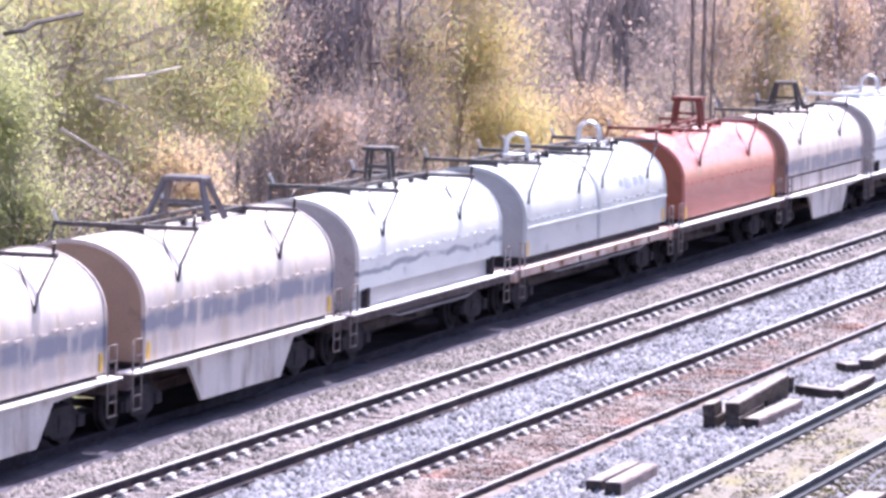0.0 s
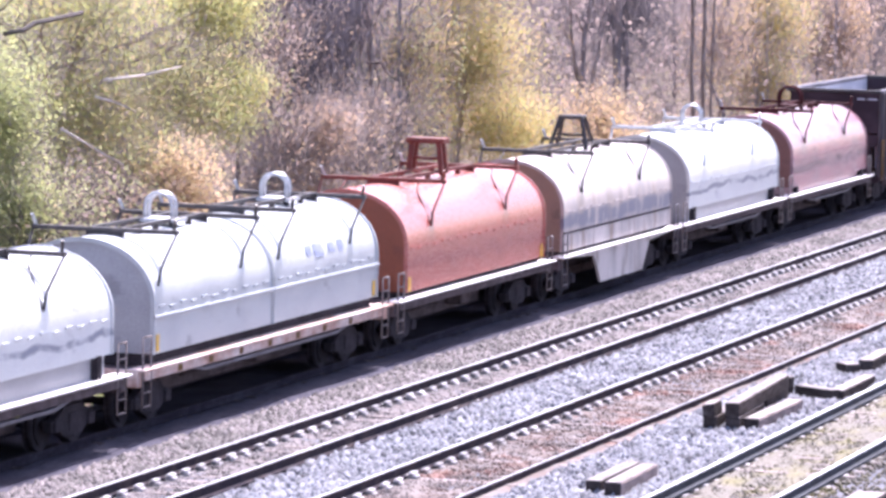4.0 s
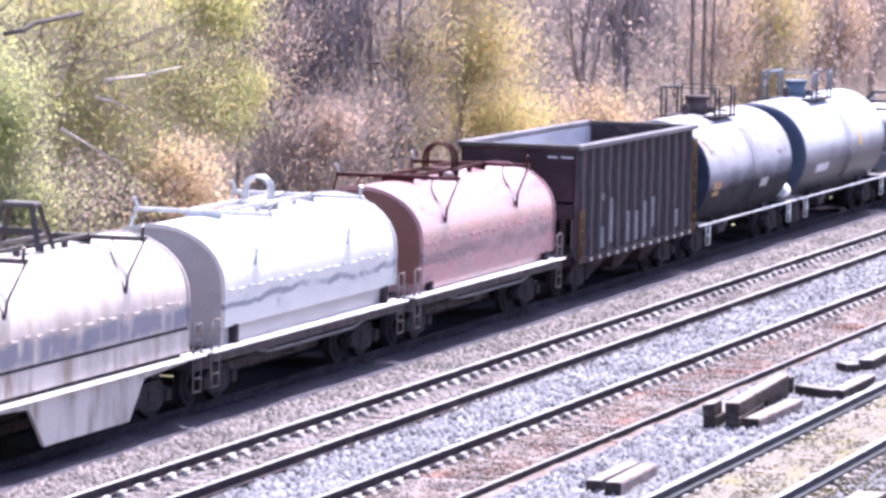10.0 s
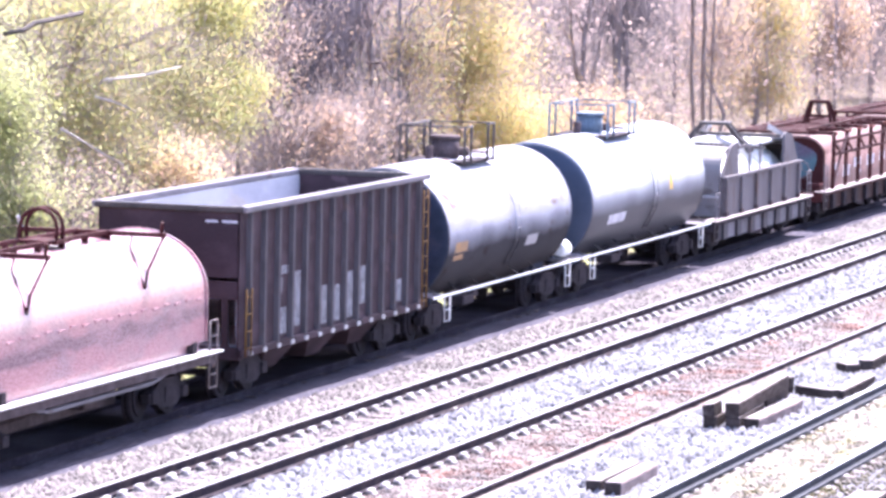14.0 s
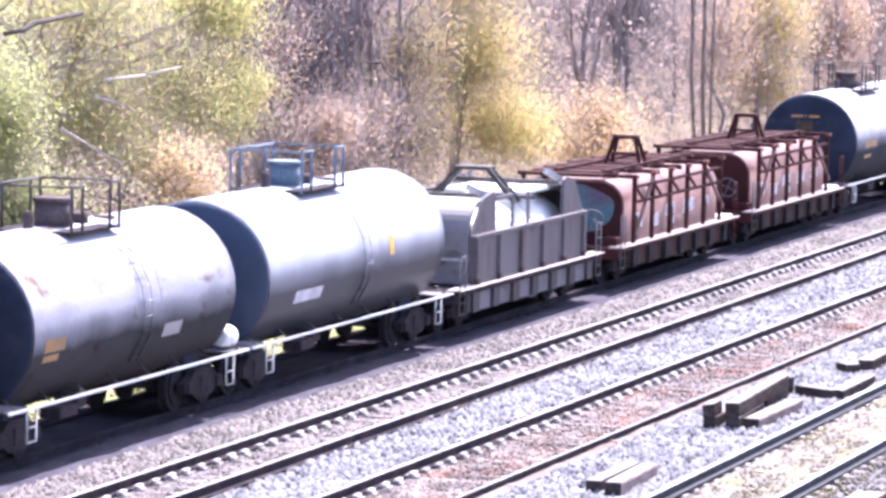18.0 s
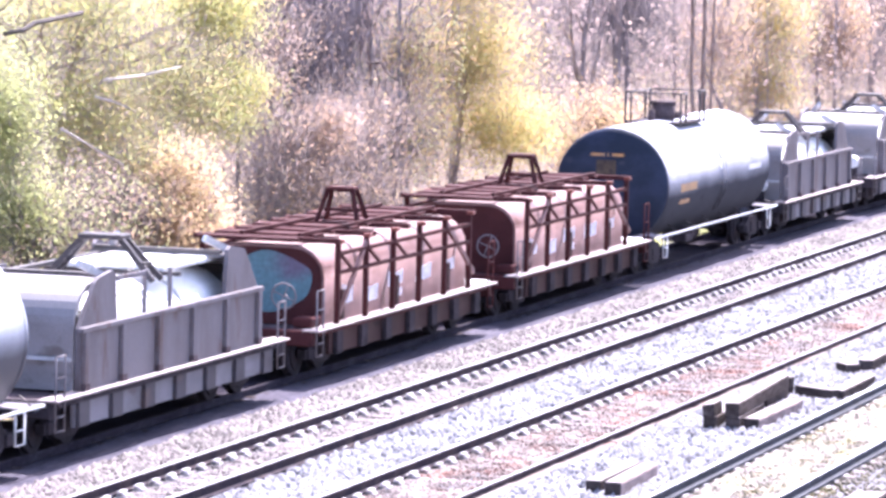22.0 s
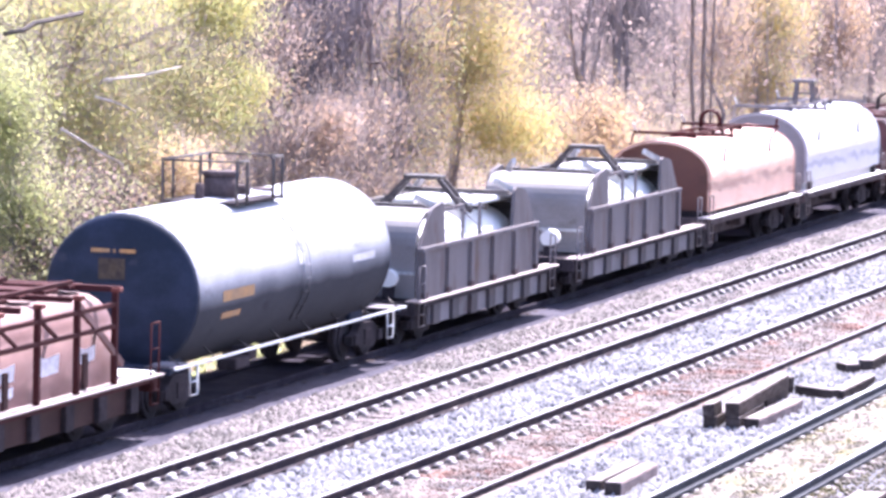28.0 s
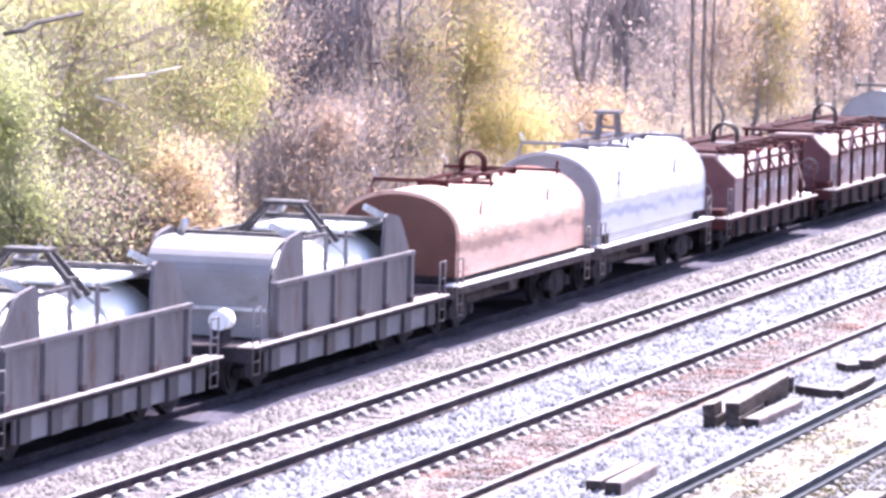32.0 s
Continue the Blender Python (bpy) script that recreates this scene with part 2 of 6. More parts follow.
M_REDFRAME = paint("oxide red paint", (0.0713, 0.0253, 0.0264), (0.0575, 0.0207, 0.0218), (0.0414, 0.0184, 0.0207), rough=0.6, gloss=0.04)
M_REDBAR = paint("red lifting frame", (0.185, 0.0488, 0.038), (0.141, 0.0391, 0.0326), (0.0871, 0.0272, 0.0217), rough=0.6)
M_ARCH = paint("dark purple-grey steel", (0.045, 0.0376, 0.0421), (0.0376, 0.0316, 0.0353), (0.0263, 0.0211, 0.0226), rough=0.5)
M_REDPANEL = paint("pale red panel", (0.244, 0.139, 0.132), (0.191, 0.103, 0.101), (0.125, 0.0583, 0.0491), rough=0.6, rng=(0.55, 0.68), wave=(1.42, 0.5, (0.125, 0.0644, 0.0614), 0.4, 1.1, 0.7))
M_PALEPANEL = paint("chalky pink panel", (0.442, 0.327, 0.327), (0.365, 0.255, 0.255), (0.23, 0.128, 0.119), rough=0.6, rng=(0.56, 0.7))
M_PINKEND = paint("faded rose end paint", (0.20, 0.098, 0.10), (0.16, 0.075, 0.08), (0.11, 0.05, 0.055), rough=0.6, gloss=0.04)
M_GREYSILL = paint("grimy grey sill", (0.226, 0.21, 0.232), (0.172, 0.164, 0.176), (0.136, 0.113, 0.118), rough=0.6, gloss=0.04)
M_REDSILL = paint("grimy red sill", (0.0645, 0.0372, 0.036), (0.0477, 0.0282, 0.0282), (0.0282, 0.0192, 0.0192), rough=0.6, gloss=0.04)
M_DARK = material("grimy black steel", (0.0779, 0.06, 0.0627), (0.136, 0.105, 0.11), 0.75, scale=2, fine=14, bump=0.2, gloss=0.05)
M_GRIME = material("grimy brown steel", (0.0326, 0.0285, 0.0334), (0.0567, 0.0463, 0.0545), 0.8, scale=2, fine=14, bump=0.2, gloss=0.05)
M_BELLY = paint("weathered pale sill", (0.58, 0.52, 0.505), (0.40, 0.36, 0.355), (0.30, 0.235, 0.20), rough=0.6, rng=(0.54, 0.68), streaky=True)
M_DECK = material("bright worn deck edge", (0.802, 0.762, 0.748), (0.601, 0.534, 0.508), 0.6, scale=2, fine=12, bump=0.1)
M_PALEDECK = material("worn pinkish deck edge", (0.417, 0.351, 0.342), (0.301, 0.242, 0.234), 0.7, scale=2, fine=12, bump=0.1)
M_RUSTDECK = material("rusty deck edge", (0.481, 0.294, 0.24), (0.668, 0.561, 0.534), 0.7, scale=1.5, fine=12, bump=0.1)
M_GALV = material("galvanised steel", (0.551, 0.561, 0.581), (0.451, 0.451, 0.471), 0.45, metal=0.3, scale=3, fine=16, bump=0.05)
M_STEELWORN = material("dark worn steel", (0.0578, 0.0526, 0.0543), (0.0876, 0.0755, 0.0755), 0.5, metal=0.4, scale=3, fine=16, bump=0.1)
M_BLUE = material("blue valve box paint", (0.107, 0.16, 0.227), (0.134, 0.187, 0.24), 0.5, scale=3, fine=16)
M_CYAN = material("sprayed turquoise paint", (0.075, 0.165, 0.20), (0.10, 0.085, 0.135), 0.5, scale=0.9, mix=(0.45, 0.62), fine=12)
M_YELLOW = material("yellow marking paint", (0.828, 0.508, 0.0668), (0.668, 0.428, 0.107), 0.5, scale=3, fine=12)
M_ORANGE = material("orange marking paint", (0.413, 0.226, 0.09), (0.301, 0.188, 0.105), 0.5, scale=3, fine=12)
M_MARK = material("white marking paint", (0.661, 0.661, 0.721), (0.501, 0.501, 0.561), 0.5, scale=3, fine=12)
M_FADEDMARK = material("faded grey stencil paint", (0.30, 0.30, 0.33), (0.19, 0.185, 0.20), 0.7, scale=5, mix=(0.35, 0.6), fine=14, fine_amount=0.3, gloss=0.05)
M_RUSTYELLOW = material("rust-stained yellow paint", (0.202, 0.119, 0.0446), (0.131, 0.0714, 0.0357), 0.7, scale=4, fine=14, gloss=0.1)
M_TAGWHITE = material("worn white spray paint", (0.74, 0.72, 0.77), (0.58, 0.53, 0.57), 0.6, scale=4, mix=(0.45, 0.7), fine=14, fine_amount=0.2, gloss=0.1)
M_STEP = material("worn step iron", (0.24, 0.205, 0.20), (0.15, 0.12, 0.12), 0.7, scale=3, fine=14, gloss=0.1)
M_DIMPLATE = material("brown faded panel paint", (0.085, 0.065, 0.05), (0.055, 0.045, 0.042), 0.7, scale=5, fine=14, gloss=0.05)
M_GRAFFITI = material("blue-grey sprayed paint", (0.24, 0.271, 0.401), (0.341, 0.361, 0.461), 0.5, scale=2, fine=12)

# ---- mesh tools ----


class Shape:
    """Collects vertices and faces for one mesh."""

    def __init__(self):
        self.v, self.f, self.smooth = [], [], []

    def add(self, verts, faces, smooth=False):
        k = len(self.v)
        self.v += [tuple(p) for p in verts]
        self.f += [tuple(i + k for i in f) for f in faces]
        self.smooth += [smooth] * len(faces)
        return self

    def box(self, x0, x1, y0, y1, z0, z1, c=0.0):
        """A box; c chamfers its long edges."""
        x0, x1, y0, y1, z0, z1 = min(x0, x1), max(x0, x1), min(y0, y1), max(y0, y1), min(z0, z1), max(z0, z1)
        c = min(c, 0.3 * min(x1 - x0, y1 - y0, z1 - z0))
        if c <= 0:
            v = [(x, y, z) for x in (x0, x1) for y in (y0, y1) for z in (z0, z1)]
            return self.add(v, [(0, 1, 3, 2), (4, 6, 7, 5), (0, 4, 5, 1), (2, 3, 7, 6), (0, 2, 6, 4), (1, 5, 7, 3)])
        v, idx = [], {}
        for ix, sx in ((x0, 1), (x1, -1)):
            for iy, sy in ((y0, 1), (y1, -1)):
                for iz, sz in ((z0, 1), (z1, -1)):
                    for ax in range(3):
                        p = [ix + sx * c, iy + sy * c, iz + sz * c]
                        p[ax] = (ix, iy, iz)[ax]
                        idx[(sx, sy, sz, ax)] = len(v)
                        v.append(p)
        f = []
        for ax in range(3):
            o = [a for a in range(3) if a != ax]
            for s in (1, -1):
                q = []
                for a, b in ((1, 1), (-1, 1), (-1, -1), (1, -1)):
                    k = [0, 0, 0]
                    k[ax], k[o[0]], k[o[1]] = s, a, b
                    q.append(idx[(*k, ax)])
                f.append(tuple(q))
        for ax in range(3):
            o = [a for a in range(3) if a != ax]
            for a in (1, -1):
                for b in (1, -1):
                    k1, k2 = [0, 0, 0], [0, 0, 0]
                    for k, s in ((k1, 1), (k2, -1)):
                        k[ax], k[o[0]], k[o[1]] = s, a, b
                    f.append((idx[(*k1, o[0])], idx[(*k2, o[0])], idx[(*k2, o[1])], idx[(*k1, o[1])]))
        for sx in (1, -1):
            for sy in (1, -1):
                for sz in (1, -1):
                    f.append(tuple(idx[(sx, sy, sz, a)] for a in range(3)))
        return self.add(v, f)

    def tube(self, a, b, r, n=6, r2=None):
        a, b = Vector(a), Vector(b)
        d = (b - a).normalized()
        s = d.cross(Vector((0, 0, 1)) if abs(d.z) < 0.9 else Vector((1, 0, 0))).normalized()
        u = d.cross(s)
        v = []
        for p, rr in ((a, r), (b, r if r2 is None else r2)):
            v += [p + rr * (math.cos(t) * s + math.sin(t) * u) for t in [2 * math.pi * i / n for i in range(n)]]
        f = [(i, (i + 1) % n, n + (i + 1) % n, n + i) for i in range(n)]
        self.add(v, f, True)
        k = len(self.v) - 2 * n
        self.f += [tuple(k + i for i in reversed(range(n))), tuple(k + n + i for i in range(n))]
        self.smooth += [False, False]
        return self

    def pipe(self, pts, r, n=6):
        """A round bar bent along the points, in one piece."""
        pts = [Vector(p) for p in pts]
        closed = (pts[0] - pts[-1]).length < 1e-6
        if closed:
            pts = pts[:-1]
        k = len(pts)
        rings, side = [], None
        for i, p in enumerate(pts):
            before = pts[i - 1] if i or closed else p
            after = pts[(i + 1) % k] if i < k - 1 or closed else p
            d = (after - before).normalized()
            if side is None:
                side = d.cross(Vector((0, 0, 1)) if abs(d.z) < 0.9 else Vector((1, 0, 0)))
            side = (side - d * side.dot(d)).normalized()
            u = d.cross(side)
            rings.append([p + r * (math.cos(t) * side + math.sin(t) * u) for t in [2 * math.pi * j / n for j in range(n)]])
        return self.loft(rings + rings[:1] if closed else rings, True, caps=not closed)

    def beam(self, a, b, w, h):
        """A rectangular bar from a to b; h is its height."""
        a, b = Vector(a), Vector(b)
        d = (b - a).normalized()
        s = d.cross(Vector((0, 0, 1)) if abs(d.z) < 0.95 else Vector((0, 1, 0))).normalized() * w / 2
        u = s.cross(d).normalized() * h / 2
        v = [p + i * s + j * u for p in (a, b) for i, j in ((-1, -1), (1, -1), (1, 1), (-1, 1))]
        return self.add(v, [(0, 1, 2, 3), (7, 6, 5, 4), (0, 4, 5, 1), (1, 5, 6, 2), (2, 6, 7, 3), (3, 7, 4, 0)])

    def loft(self, rings, smooth=True, closed=True, caps=True):
        n = len(rings[0])
        v = [p for r in rings for p in r]
        m = n if closed else n - 1
        f = [(k * n + i, k * n + (i + 1) % n, (k + 1) * n + (i + 1) % n, (k + 1) * n + i) for k in range(len(rings) - 1) for i in range(m)]
        self.add(v, f, smooth)
        if caps:
            k = len(self.v) - len(v)
            self.f += [tuple(k + i for i in reversed(range(n))), tuple(k + (len(rings) - 1) * n + i for i in range(n))]
            self.smooth += [False, False]
        return self

    def prism_x(self, profile, x0, x1, smooth=False):
        """An outline of (y, z) points drawn out along x."""
        return self.loft([[(x, y, z) for y, z in profile] for x in (x0, x1)], smooth)

    def prism_y(self, profile, y0, y1):
        return self.loft([[(x, y, z) for x, z in profile] for y in (y0, y1)], False)

    def shell_x(self, profile, x0, x1, t, smooth=True):
        """An open outline of (y, z) points as a bent plate of thickness t along x."""
        n = len(profile)
        inner = []
        for i, (y, z) in enumerate(profile):
            a, b = profile[max(0, i - 1)], profile[min(n - 1, i + 1)]
            d = Vector((b[0] - a[0], b[1] - a[1])).normalized()
            inner.append((y + t * d.y, z - t * d.x))
        for row in (profile, inner):
            self.loft([[(x, y, z) for y, z in row] for x in (x0, x1)], smooth, False, False)
        for x in (x0, x1):
            k = [(x, y, z) for y, z in list(profile) + inner]
            self.add(k, [(i, i + 1, n + i + 1, n + i) for i in range(n - 1)])
        for e in (0, n - 1):
            self.add([(x, *row[e]) for x in (x0, x1) for row in (profile, inner)], [(0, 1, 3, 2)])
        return self

    def mesh(self, name, mat):
        me = bpy.data.meshes.new(name)
        me.from_pydata(self.v, [], self.f)
        bm = bmesh.new()
        bm.from_mesh(me)
        bmesh.ops.recalc_face_normals(bm, faces=bm.faces)
        bm.to_mesh(me)
        bm.free()
        me.polygons.foreach_set("use_smooth", self.smooth)
        me.materials.append(mat)
        return me


def part(name, shape, mat, parent, label=""):
    data = shape.mesh(name, mat) if isinstance(shape, Shape) else shape
    ob = new(name, data)
    ob.parent = parent
    if label:
        tagged(ob, label)
    return ob


def soup(name, verts, faces, mat):
    """A mesh of many small loose pieces, from arrays."""
    me = bpy.data.meshes.new(name)
    k = faces.shape[1]
    me.vertices.add(len(verts))
    me.vertices.foreach_set("co", verts.astype(np.float32).ravel())
    me.loops.add(faces.size)
    me.loops.foreach_set("vertex_index", faces.astype(np.int32).ravel())
    me.polygons.add(len(faces))
    me.polygons.foreach_set("loop_start", np.arange(0, faces.size, k, dtype=np.int32))
    me.update(calc_edges=True)
    me.validate()
    me.materials.append(mat)
    return me


rng = np.random.default_rng(7)

# ---- ground and tracks ----
BED_Z = -0.230
g = Shape()
GX = [-60, 20, 60, 100, 140, 180, 240, 320, 500, 900, 1500, 2500, 4000]
GY = [-2500, -900, -300, -80, -40, -20, -4, 4, 6, 9, 14, 20, 28, 40, 80, 300, 900, 2500]


def ground_z(x, y):
    if y <= 4:
        return -0.42
    rise = min(y - 4, 60) * 0.05
    return -0.42 - 0.5 * min(1, (y - 4) / 2) + rise


gv = [(x, y, ground_z(x, y)) for x in GX for y in GY]
g.add(gv, [(i * len(GY) + j, (i + 1) * len(GY) + j, (i + 1) * len(GY) + j + 1, i * len(GY) + j + 1) for i in range(len(GX) - 1) for j in range(len(GY) - 1)])
tagged(new("ground", g.mesh("ground", M_LITTER)), "brown leaf-littered ground under the trees", "ground", kind="structure")


def bed(name, y0, y1, mat, label, z=BED_Z, x0=20, x1=420):
    """A bank of ballast with sloped shoulders, its surface slightly uneven."""
    xs = np.arange(x0, x1 + 0.1, 1.0)
    ys = [y0 - 0.45] + list(np.linspace(y0, y1, 9)) + [y1 + 0.45]
    r = np.random.default_rng(3)
    rows = []
    for x in xs:
        rows.append([(x, y, (-0.5 if j in (0, len(ys) - 1) else z + r.uniform(-0.02, 0.02))) for j, y in enumerate(ys)])
    s = Shape().loft(rows, smooth=True, closed=False, caps=False)
    return tagged(new(name, s.mesh(name, mat)), label, "ballast", kind="structure")


bed("ballast_bed", -10.4, 1.0, M_BALLAST, "pale grey crushed-stone ballast under the tracks")
# two dark strips under and beside the train paint in its shadow
bed("ballast_bed", -0.68, 1.15, M_SHADEBED, "ballast under the train, darkened with its shadow", z=-0.1)
bed("ballast_bed", -1.6, -0.88, M_SHOULDER, "dusty ballast shoulder beside the train, darkened with its shadow", z=-0.14)
bed("ballast_bed", -4.75, -1.6, M_PINKBED, "dusty pinkish-grey ballast of the second track", z=BED_Z + 0.008)
bed("ballast_bed", -9.1, -6.45, M_BROWNBED, "brownish gravel between the rails", z=BED_Z + 0.012)
bed("ballast_bed", -16.5, -10.3, M_BALLAST, "pale grey ballast beside the side track", z=BED_Z - 0.01)
bed("ballast_bed", -13.3, -11.7, M_WEEDBED, "weedy yellowish gravel between the rails", z=BED_Z + 0.02)

RAIL_PROFILE = [(-0.09, -0.17), (0.09, -0.17), (0.09, -0.138), (0.012, -0.125), (0.012, -0.05), (0.037, -0.04), (0.037, -0.008), (0.03, 0.0), (-0.03, 0.0),
                (-0.037, -0.008), (-0.037, -0.04), (-0.012, -0.05), (-0.012, -0.125), (-0.09, -0.138)]
TIE_MESH = Shape().box(-0.115, 0.115, -1.28, 1.28, -0.4, -0.218, 0.012).mesh("tie", M_TIE)
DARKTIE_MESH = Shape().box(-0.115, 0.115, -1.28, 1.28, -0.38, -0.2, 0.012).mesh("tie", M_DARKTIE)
PLATE_MESH = Shape().box(-0.1, 0.1, -0.27, 0.19, -0.225, -0.17, 0.012).box(-0.13, 0.13, -0.22, -0.12, -0.18, -0.115, 0.02).box(-0.05, 0.05, 0.08, 0.12, -0.18, -0.15).mesh("tie_plate", M_PLATE)
INNER_PLATE_MESH = Shape().box(-0.1, 0.1, -0.1, 0.24, -0.225, -0.17, 0.012).box(-0.13, 0.13, 0.1, 0.18, -0.18, -0.13, 0.02).mesh("tie_plate", M_PLATE)
LOW_PLATE_MESH = Shape().box(-0.09, 0.09, -0.17, 0.19, -0.235, -0.2, 0.012).mesh("tie_plate", M_PLATE)
DARKPLATE_MESH = Shape().box(-0.085, 0.085, -0.22, 0.19, -0.2, -0.15, 0.01).mesh("tie_plate", M_DARKTIE)


def track(name, ya, yb, label, x0, x1, tie_x0, tie_x1, pitch, zt=0.0, tie_mesh=None, m_top=M_RAILTOP, m_rail=M_RAILSIDE, heads=(1.0, 1.0), drops=(0.0, 0.0), tall=1.15, plates=None):
    """Two rails that run from y = ya[0], yb[0] at x = 60 to ya[1], yb[1] at x = 120, on ties."""
    base = tagged(new(name), label, "railway track", kind="structure")

    def at(pair, x):
        return pair[0] + (pair[1] - pair[0]) * (x - 60) / 60

    for pair, head, drop in zip((ya, yb), heads, drops):
        s = Shape().loft([[(x, at(pair, x) + 1.25 * y, zt - drop + tall * z) for y, z in RAIL_PROFILE] for x in (x0, x1)], False)
        part("rail", s, m_rail, base, "rusty steel rail")
        top = Shape().loft([[(x, at(pair, x) + head * y, zt - drop + z) for y, z in ((-0.022, 0.0005), (0.022, 0.0005), (0.019, 0.005), (-0.019, 0.005))] for x in (x0, x1)], False)
        part("rail_head", top, m_top, base, "worn running surface")
    x = tie_x0
    r = random.Random(name)
    while x < tie_x1:
        mid = 0.5 * (at(ya, x) + at(yb, x))
        t = part("tie", tie_mesh or TIE_MESH, M_TIE, base)
        t.location = (x + r.uniform(-0.04, 0.04), mid + r.uniform(-0.05, 0.05), zt + r.uniform(-0.01, 0.02))
        t.rotation_euler = (0, 0, r.uniform(-0.02, 0.02))
        for pair, plate in zip((ya, yb), plates or (PLATE_MESH, INNER_PLATE_MESH)):
            if plate is None:
                continue
            q = part("tie_plate", plate, M_PLATE, t)
            q.location = (0, at(pair, x) - t.location.y, 0.002)
        x += pitch
    return base


# these rails and ties take the dark tones of the painted train shadow
track("track_1", (0.70, 0.70), (-0.80, -0.80), "main track under the train, rails and ties darkened with its shadow", 20, 420, 62, 135, 0.72, tie_mesh=DARKTIE_MESH, m_top=M_GRIME, m_rail=M_SHADEBED, plates=(DARKPLATE_MESH, DARKPLATE_MESH))
track("track_2", (-3.34, -3.42), (-4.77, -4.85), "second track, steel rails on ballasted ties", 20, 420, 60, 150, 0.72)
track("track_3", (-6.80, -7.14), (-8.56, -8.92), "third track, rusty rails in brown gravel", 20, 420, 62, 130, 0.72, heads=(1.0, 0.6), drops=(0.0, 0.1), plates=(PLATE_MESH, None))
track("track_4", (-11.50, -11.68), (-13.37, -13.60), "side track, rails in weedy gravel", 20, 420, 62, 100, 0.72, m_rail=M_SLATERAIL, heads=(1.7, 1.7), tall=1.05, plates=(LOW_PLATE_MESH, LOW_PLATE_MESH))


def stones(name, n, x0, x1, y0, y1, z, size, mat, label, fall=1.0):
    """Loose angular stones, denser near the camera's end."""
    u = rng.random(n)
    x = x0 + (x1 - x0) * u ** fall
    y = rng.uniform(y0, y1, n)
    base = np.array([(1, 0, 0), (-1, 0, 0), (0, 1, 0), (0, -1, 0), (0, 0, 1), (0, 0, -1)], float)
    faces = np.array([(0, 2, 4), (2, 1, 4), (1, 3, 4), (3, 0, 4), (2, 0, 5), (1, 2, 5), (3, 1, 5), (0, 3, 5)])
    s = size * rng.uniform(0.5, 1.3, (n, 1, 1)) * rng.uniform(0.6, 1.2, (n, 6, 1))
    v = base[None] * s
    a = rng.uniform(0, 6.28, n)
    b = rng.uniform(-0.7, 0.7, n)
    ca, sa, cb, sb = np.cos(a), np.sin(a), np.cos(b), np.sin(b)
    vx = v[:, :, 0] * cb[:, None] + v[:, :, 2] * sb[:, None]
    vz = -v[:, :, 0] * sb[:, None] + v[:, :, 2] * cb[:, None]
    v[:, :, 2] = vz
    vy = v[:, :, 1]
    v2 = np.stack([vx * ca[:, None] - vy * sa[:, None], vx * sa[:, None] + vy * ca[:, None], vz], 2)
    v2 += np.stack([x, y, np.full(n, z)], 1)[:, None, :]
    f = (faces[None] + 6 * np.arange(n)[:, None, None]).reshape(-1, 3)
    return tagged(new(name, soup(name, v2.reshape(-1, 3), f, mat)), label, "ballast", kind="stuff")


stones("ballast_stones", 21000, 60, 135, -3.2, -1.76, BED_Z + 0.01, 0.085, M_PINKSTONE, "loose grey ballast stones beside the train", 1.2)
stones("ballast_stones", 13000, 60, 135, -4.7, -3.4, BED_Z + 0.0, 0.05, M_PINKSTONE, "loose grey ballast stones between the rails", 1.2)
stones("ballast_stones", 17000, 60, 130, -6.75, -4.95, BED_Z + 0.01, 0.095, M_STONE, "loose pale ballast stones between the tracks", 1.2)
stones("ballast_stones", 20000, 60, 115, -11.4, -9.0, BED_Z + 0.01, 0.095, M_STONE, "loose pale ballast stones between the tracks", 1.2)
stones("ballast_stones", 9000, 60, 115, -8.6, -7.0, BED_Z + 0.01, 0.05, M_BROWNBED, "loose brown stones between the rails", 1.2)
stones("ballast_stones", 9000, 60, 95, -15.0, -11.7, BED_Z + 0.01, 0.045, M_WEEDBED, "loose stones and weeds of the side track", 1.2)

# ---- the wood behind the tracks ----


def leaf_quads(centres, size, r):
    """Small bent leaves at the given places, most of them turned towards the light."""
    n = len(centres)
    up = r.normal(size=(n, 3)) * 0.30 + np.array([0.3, -0.06, 0.62])
    a = np.cross(up, r.normal(size=(n, 3)))
    a /= np.linalg.norm(a, axis=1)[:, None]
    b = np.cross(up, a)
    b /= np.linalg.norm(b, axis=1)[:, None]
    s = 0.72 * size * r.uniform(0.4, 1.25, (n, 1))
    a, b = a * s, b * s * 0.62
    lift = np.cross(a, b)
    lift /= np.linalg.norm(lift, axis=1)[:, None]
    lift = lift * s * 0.22
    v = np.stack([centres - a, centres + b + lift, centres + a, centres - b + lift], 1).reshape(-1, 3)
    f = np.arange(4 * n).reshape(n, 4)
    f = np.concatenate([f[:, [0, 1, 2]], f[:, [0, 2, 3]]])
    return v, f


def clumped(n, blobs, r, clump=0.35, per=6):
    """Places in clumps inside ellipsoids (x, y, z, rx, ry, rz, weight), mostly near their skins."""
    w = np.array([b[6] for b in blobs], float)
    k = max(1, n // per)
    pick = r.choice(len(blobs), k, p=w / w.sum())
    d = r.normal(size=(k, 3))
    d /= np.linalg.norm(d, axis=1)[:, None]
    d *= np.minimum(np.abs(r.normal(0.62, 0.33, (k, 1))), 1.45)
    bl = np.array(blobs, float)[pick]
    c = bl[:, :3] + d * bl[:, 3:6]
    pts = np.repeat(c, per, 0) + r.normal(size=(k * per, 3)) * clump * np.array([1, 1, 0.7])
    return pts


